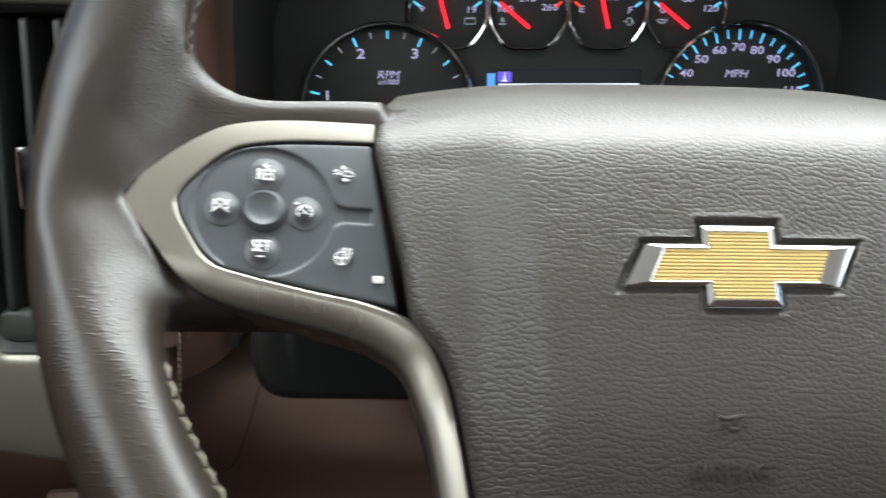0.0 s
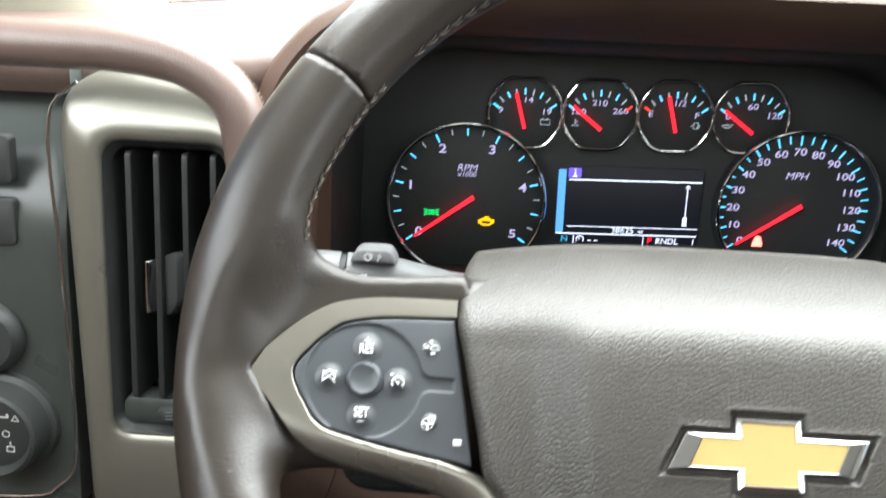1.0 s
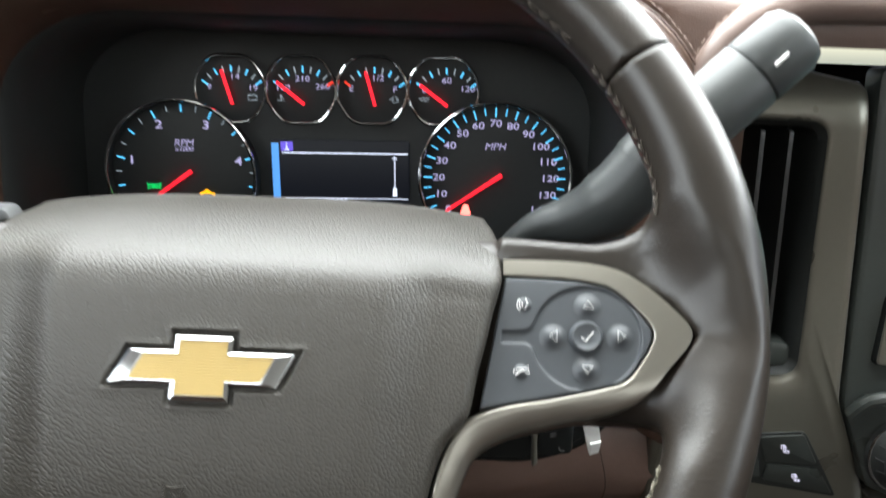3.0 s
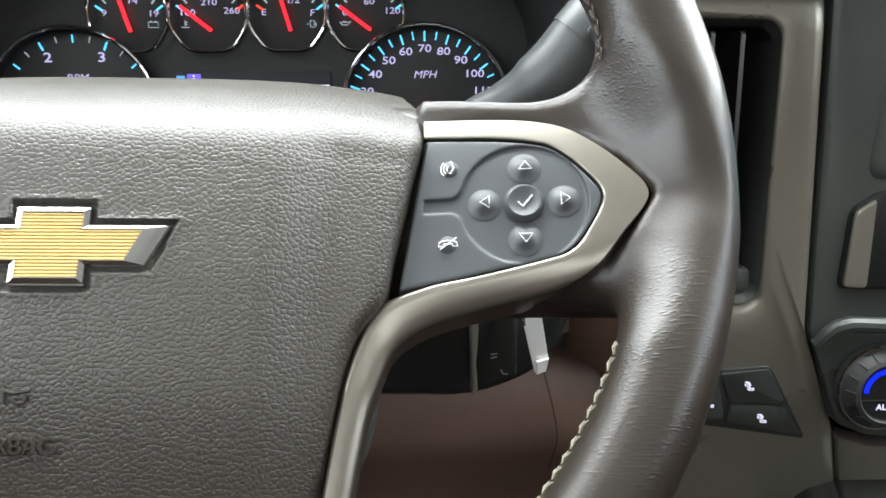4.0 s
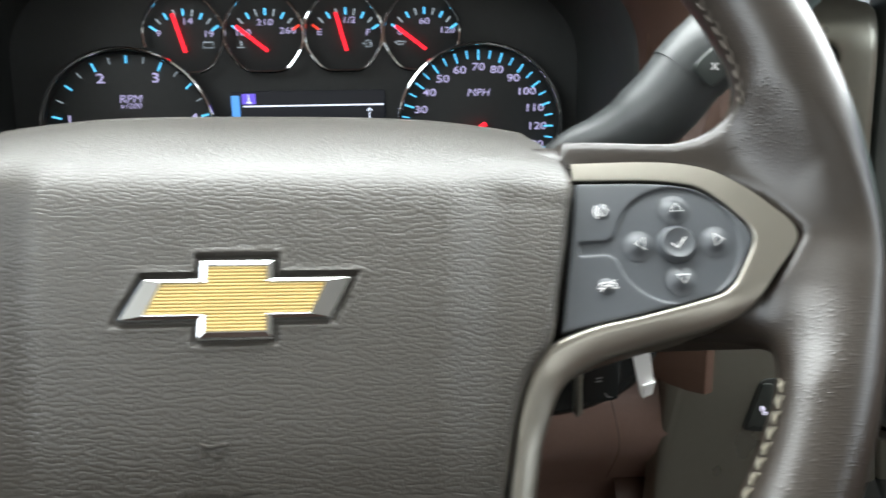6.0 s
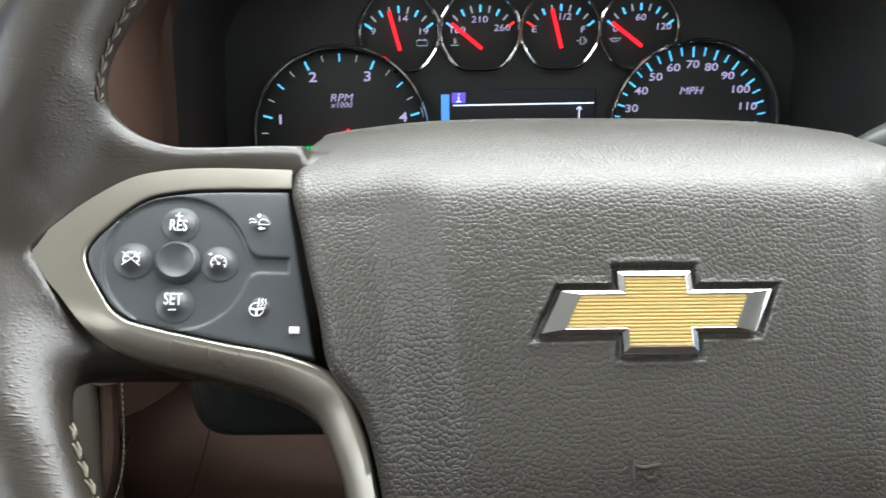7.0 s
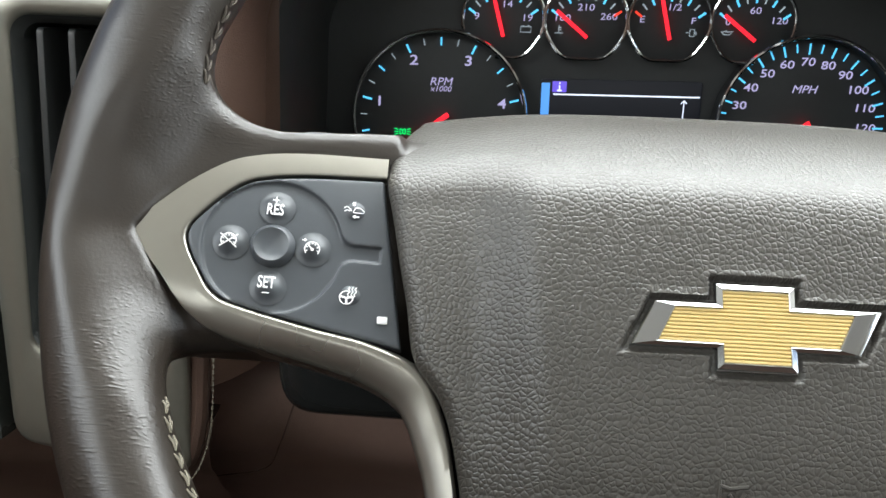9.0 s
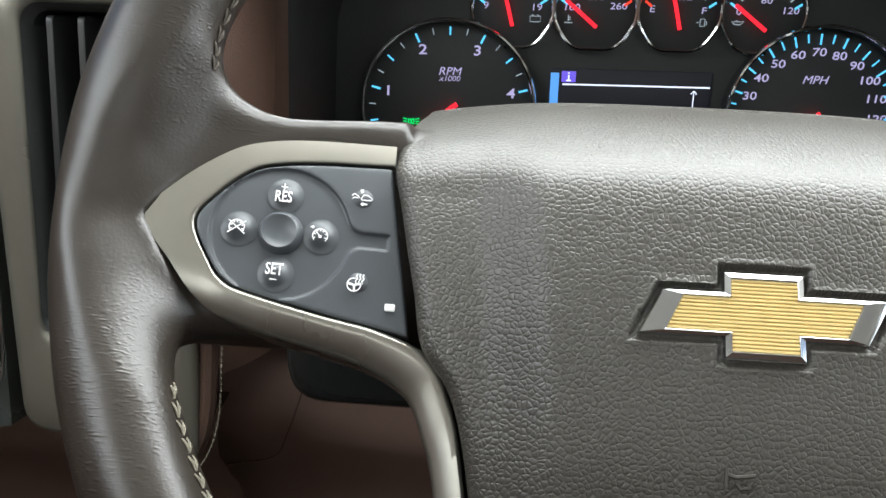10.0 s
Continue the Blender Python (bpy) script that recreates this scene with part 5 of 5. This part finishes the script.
part("warm_arc", moved(strokes([arc(.3730, .5645, .0130, 80, 0, 16)], .0016, .0103), XZ(.199)), RED, clim, "glowing red arc", smooth=False)
part("auto_lettering", moved(lettering("AUTO", .0050, .3737, .5560, .0104, bold=.0001), XZ(.199)), ICON, clim, "glowing lettering", smooth=False)
part("dial_split", moved(strokes([[(.3575, .5602), (.3885, .5602)]], .0006, .0103), XZ(.199)), SOFTBLACK, clim, smooth=False)
lowrow = part("lower_switch_panel", moved(slab(rounded([(.330, .46), (.350, .487), (.372, .494), (.7, .494), (.7, .46)], .006), -.03, .012, .004), XZ(.205)), GLOSS, stack, "gloss black switch row")
part("lit_symbol", moved(strokes(shifted(.385, .484, [[(-1.6, 1.6), (0.4, 0.2), (1.6, -1.6)], [(-2.0, 0.0), (1.2, 0.8)], [(1, -2.4), (2.6, -1.2)]]), .0012, .0125), XZ(.205)), ICON, lowrow, "glowing symbol", smooth=False)

# ---------------------------------------------------------------- steering column
column = thing("column_shroud", "black plastic steering column shroud with ignition housing", "steering column")
def shroud_ring(y, k, dz=0.0):
    pts = rounded([(-.160 * k, .632 + dz), (-.156 * k, .600 + dz), (.132 * k, .597 + dz), (.164 * k, .611 + dz), (.178 * k, .645 + dz), (.10 * k, .680 + dz), (-.09 * k, .680 + dz)], .020, 7)
    return [(x, y, z) for x, z in pts]
rows = [shroud_ring(.098, .93, .008), shroud_ring(.0985, .965, .004), shroud_ring(.102, .99, .001), shroud_ring(.110, 1.0), shroud_ring(.16, .99), shroud_ring(.25, .95)]
part("shroud", loft(rows, True, True), GLOSS, column, "black plastic shroud", angle=50)
hubcol = [[(r * math.cos(a), r * math.sin(a), z) for a in (2 * math.pi * k / 40 for k in range(40))] for r, z in ((.074, -.046), (.084, -.050), (.089, -.058), (.089, -.11), (.074, -.17))]
part("column_collar", moved(loft(hubcol, True, True), WHEEL @ Matrix.Translation((0, -.036, 0))), SOFTBLACK, column, "black column collar")
cap = [[(x, y, z + 0.0) for x, z in ((-.09, .676), (-.085, .688), (-.05, .694), (0, .6955), (.05, .694), (.085, .688), (.09, .676))] for y in (.09, .14, .186, .20)]
part("column_cap", grid(cap), RUBBER, column, "black upper cover")
part("pointer_mark", moved(slab([(-.0350, .6955), (-.0260, .6955), (-.0305, .6985)], -.001, .0006, .0001), XZ(.186)), PRINT, column, "small white triangle")

stalk = thing("turn_signal_stalk", "grey turn signal and wiper stalk with white symbols", "control stalk")
stalk.matrix_world = Matrix.Translation((-.0705, -.29, .8555)) @ Matrix.Scale(1.108, 4) @ Matrix.Translation((.0705, .29, -.8596))
sx = [(-.186, .080, .7225), (-.182, .080, .7225), (-.152, .081, .7215), (-.1505, .081, .7215), (-.128, .083, .7200), (-.095, .090, .7150), (-.05, .12, .705)]
part("stalk_grip", tube(sx[:3], [.0085, .0102, .0102], 20), STALK, stalk, "grey ribbed grip")
part("stalk_ring", tube([(-.152, .081, .7215), (-.1495, .081, .7214)], .0093, 20), SOFTBLACK, stalk)
part("stalk_body", tube([(-.1495, .081, .7214), (-.128, .083, .7200), (-.105, .088, .716), (-.05, .12, .705)], [.0102, .0098, .0075, .0065], 20), STALK, stalk, "grey plastic body")
pad_bm = slab(rounded([(-.1480, .7285), (-.1440, .7355), (-.1300, .7355), (-.1265, .7285)], .003), -.006, .006, .002)
paddle = part("washer_paddle", moved(pad_bm, XZ(.079)), STALK, stalk, "grey washer button")
part("symbols", moved(strokes(shifted(-.1395, .7318, [arc(0, 0, 1.9, 20, 160, 8), [(-1.8, 0.4), (0, -1.2), (1.8, 0.4)], [(4.2, -1.2), (5.0, 1.6)], [(4.2, 0.8), (5.0, 1.8), (5.6, 0.4)], [(-1, 1.8), (-1, 0.4)], [(0.8, 1.8), (0.8, 0.4)]]), .0008, .0063), XZ(.079)), PRINT, paddle, "white printed symbols", smooth=False)
part("symbols", moved(join(strokes(shifted(-.1655, .7245, [[(-2.6, 2.0), (2.6, 2.0), (1.2, -0.6), (-1.2, -0.6), (-2.6, 2.0)], [(0, -0.6), (0.8, -1.8)]]), .0010, .0106), lettering("FRONT", .0036, -.1650, .7190, .0104, width=.9), lettering("INT", .0036, -.1420, .7180, .0106, width=.9), strokes(shifted(-.1415, .7235, [[(-2, 1.6), (2, 1.6), (1, -0.8), (-1, -0.8), (-2, 1.6)], [(-2, 0), (2, 0.8)]]), .0009, .0106), strokes([[(-.1480, .7150), (-.1480, .7275)]], .0012, .0106), strokes(shifted(-.133, .7235, [[(-3, 0), (3, -1)], [(2, -2), (4, -2)]]), .0011, .0104)), XZ(.0805)), PRINT, stalk, "white printed symbols and lettering", smooth=False)

shifter = thing("gear_shift_lever", "grey-black column gear lever with a thick grip", "gear lever")
neck = resample(spline([(.098, .17, .668), (.106, .135, .690), (.113, .117, .706), (.124, .110, .7185), (.139, .107, .7235), (.152, .103, .7295), (.163, .100, .7395), (.1745, .099, .7545)], 8), 36)
part("lever_neck", tube(neck, list(np.linspace(.0062, .0070, 20)) + list(np.linspace(.0075, .0160, 9)) + [.0162] * 7, 20), GREYPL, shifter, "grey-black bent arm")
part("lever_grip", tube([(.170, .099, .750), (.176, .099, .756), (.216, .100, .7945), (.217, .100, .7955)], [.0160, .0168, .0168, .0160], 24), GREYPL, shifter, "grey-black plastic grip", angle=50)
part("grip_cap", tube([(.2172, .100, .7957), (.218, .100, .7965), (.2325, .100, .8105), (.236, .100, .814), (.2375, .100, .8155)], [.0160, .0168, .0164, .0140, .0100], 24), GREYPL, shifter, "end cap with a button")
part("cap_mark", tube([(.2215, .0828, .8000), (.2265, .0830, .8050)], .0011, 5), PRINT, shifter, "white mark")
ax = Vector((1, 0, 1)).normalized()
rocker = Matrix(((ax.x, -ax.z, 0, .1815), (0, 0, -1, .0838), (ax.z, ax.x, 0, .7600), (0, 0, 0, 1)))
sb = part("shift_button", moved(slab(rrect(0, 0, .026, .0125, .003), -.003, .0022, .0012), rocker), BLACK, shifter, "black rocker with white marks")
part("button_marks", moved(strokes(shifted(-.006, 0, [[(-2, 0), (2, 0)], [(0, -2), (0, 2)], [(10, 0), (13, 0)], [(6, -3), (6, 3)]]), .0007, .0023), rocker), PRINT, sb, "white marks", smooth=False)

key = thing("ignition_key", "black ignition key with a bright metal edge", "key")
fob = slab(rounded([(.1290, .611), (.1280, .645), (.146, .647), (.146, .613)], .003), -.006, .004, .002)
part("key_head", moved(fob, XZ(.086)), GLOSS, key, "black plastic head")
part("key_edge", moved(slab(rounded([(.1268, .606), (.1252, .648), (.1284, .648), (.1292, .634), (.1284, .620), (.1294, .608)], .0008), -.002, .0052, .0006), XZ(.086)), TRIM, key, "bright metal edge")
part("print_bar", moved(strokes([[(.1345, .6235), (.1375, .6240)], [(.1345, .6220), (.1372, .6225)], [(.1390, .6170), (.1400, .6150), (.1420, .6150)]], .0006, .0042), XZ(.086)), STALK, key, "faint grey print", smooth=False)
tag = thing("key_tag", "small folded white paper tag by the ignition", "paper tag")
part("paper_strip", moved(slab([(.1445, .648), (.1530, .648), (.1575, .6245), (.1560, .6195), (.1520, .6185)], -.0002, .0003, .0001), XZ(.074)), PAPER, tag, "white paper strip", smooth=False)
part("paper_fold", moved(slab([(.1525, .6235), (.1575, .6250), (.1565, .6195), (.1525, .6180)], .0003, .0020, .0004), XZ(.074)), PAPER, tag, "folded end", smooth=False)
part("print_bar", moved(strokes([[(.1462, .6445), (.1472, .6385)]], .0009, .0006), XZ(.074)), SOFTBLACK, tag, smooth=False)

# ---------------------------------------------------------------- papers on the dash
paper = thing("paper_sheets", "white and green paper lying on the dashboard", "paper")
def lying(outline, lift, curl=0.0):
    (x00, y00), (x10, y10), (x11, y11), (x01, y01) = outline
    rows = []
    for j in range(9):
        t = j / 8
        row = []
        for i in range(17):
            s = i / 16
            x = (x00 * (1 - s) + x10 * s) * (1 - t) + (x01 * (1 - s) + x11 * s) * t
            y = (y00 * (1 - s) + y10 * s) * (1 - t) + (y01 * (1 - s) + y11 * s) * t
            row.append((x, y, dash_top(x, y) + lift + curl * (1 - t) * math.sin(math.pi * min(1, s * 1.2)) ** 2))
        rows.append(row)
    return grid(rows)
part("green_sheet", lying(((.236, .392), (.348, .262), (.64, .33), (.25, .462)), .002, .001), GREEN, paper, "green printed edge")
part("white_sheet", lying(((.242, .400), (.352, .268), (.66, .33), (.252, .468)), .0035, .003), PAPER, paper, "white paper")

# ---------------------------------------------------------------- cab shell
pillar = thing("windscreen_pillar", "cream cloth-textured windscreen pillar trim", "pillar trim", kind="structure")
pr = []
for t in np.linspace(0, 1, 12):
    c0 = Vector((-.402 - .043 * t, .366 - .516 * t ** 1.7, .79 + .47 * t))
    rx, ry = .097 - .030 * t, .112 - .04 * t
    pr.append([c0 + Vector((rx * math.copysign(abs(math.cos(a)) ** .55, math.cos(a)), ry * math.copysign(abs(math.sin(a)) ** .55, math.sin(a)), .02 * math.sin(a))) for a in (2 * math.pi * k / 48 for k in range(48))])
part("pillar_trim", loft(pr, True, True), CREAM, pillar, "cream trim")
part("pillar_seal", tube(resample(spline([(-.420, .452, .925), (-.424, .40, .97), (-.415, .20, 1.10), (-.395, -.10, 1.28)], 8), 60), .014, 10), RUBBER, pillar, "black rubber seal")


def wall(name, x0, x1, y0, y1, z0, z1, material, label, category="wall"):
    bm = bmesh.new()
    bmesh.ops.create_cube(bm, size=1)
    moved(bm, Matrix.Translation(((x0 + x1) / 2, (y0 + y1) / 2, (z0 + z1) / 2)) @ Matrix.Diagonal((x1 - x0, y1 - y0, z1 - z0, 1)))
    ob = part(name, bm, material, None, smooth=False)
    return tagged(ob, label, category, kind="structure")


wall("floor", -.62, 1.27, -1.42, .45, -.04, 0, CARPET, "dark carpeted cab floor", "floor")
wall("ceiling", -.62, 1.27, -1.42, .03, 1.25, 1.29, HEADLINER, "pale cloth headliner", "ceiling")
wall("wall_left_low", -.62, -.58, -1.42, .60, 0, .90, DARKBROWN, "dark brown door panel")
wall("wall_left_rear", -.62, -.58, -1.42, -.85, .90, 1.25, HEADLINER, "pale rear pillar")
wall("wall_right_low", 1.23, 1.27, -1.42, .60, 0, .90, DARKBROWN, "dark brown door panel")
wall("wall_right_rear", 1.23, 1.27, -1.42, -.85, .90, 1.25, HEADLINER, "pale rear pillar")
wall("wall_rear_low", -.62, 1.27, -1.46, -1.42, 0, .84, DARKBROWN, "unseen dark brown rear wall")
# Unseen upper rear wall, closed and dark to cut light bouncing back.
wall("wall_rear_top", -.62, 1.27, -1.46, -1.42, .84, 1.25, DARKBROWN, "unseen dark brown rear wall")
wall("bulkhead", -.62, 1.27, .45, .49, 0, .80, CARPET, "dark bulkhead")

# ---------------------------------------------------------------- outside
bm = bmesh.new()
bmesh.ops.create_grid(bm, x_segments=2, y_segments=2, size=400)
tagged(part("ground", moved(bm, Matrix.Translation((0, 0, -.9))), GROUND, None, smooth=False), "pale concrete ground reaching to the horizon", "ground", kind="structure")
bonnet = thing("bonnet", "silver-blue bonnet beyond the windscreen", "bonnet")
bn = []
for y in np.linspace(.62, 1.9, 24):
    left = -.33 - .15 * (y - .62)
    bn.append([(x, y, .866 + .042 * float(step01(.62, 1.4, y)) + .030 * float(step01(left + .11, left + .24, x)) * float(step01(1.25, 1.0, x)) - .06 * float(step01(1.5, 1.9, y))) for x in np.linspace(left, 1.22, 70)])
part("bonnet_panel", grid(bn), BODY, bonnet, "silver-blue painted panel")
wiper = thing("wiper", "black windscreen wiper lying at the base of the glass", "wiper")
part("wiper_arm", tube(resample(spline([(.00, .60, .912), (.23, .592, .9185), (.62, .60, .916)], 6), 30), .0022, 8), STALK, wiper, "black arm")
part("wiper_pivot", moved(slab(rrect(0, 0, .075, .03, .006), 0, .022, .006), Matrix.Translation((.233, .61, .902))), GREYPL, wiper, "grey pivot cap")
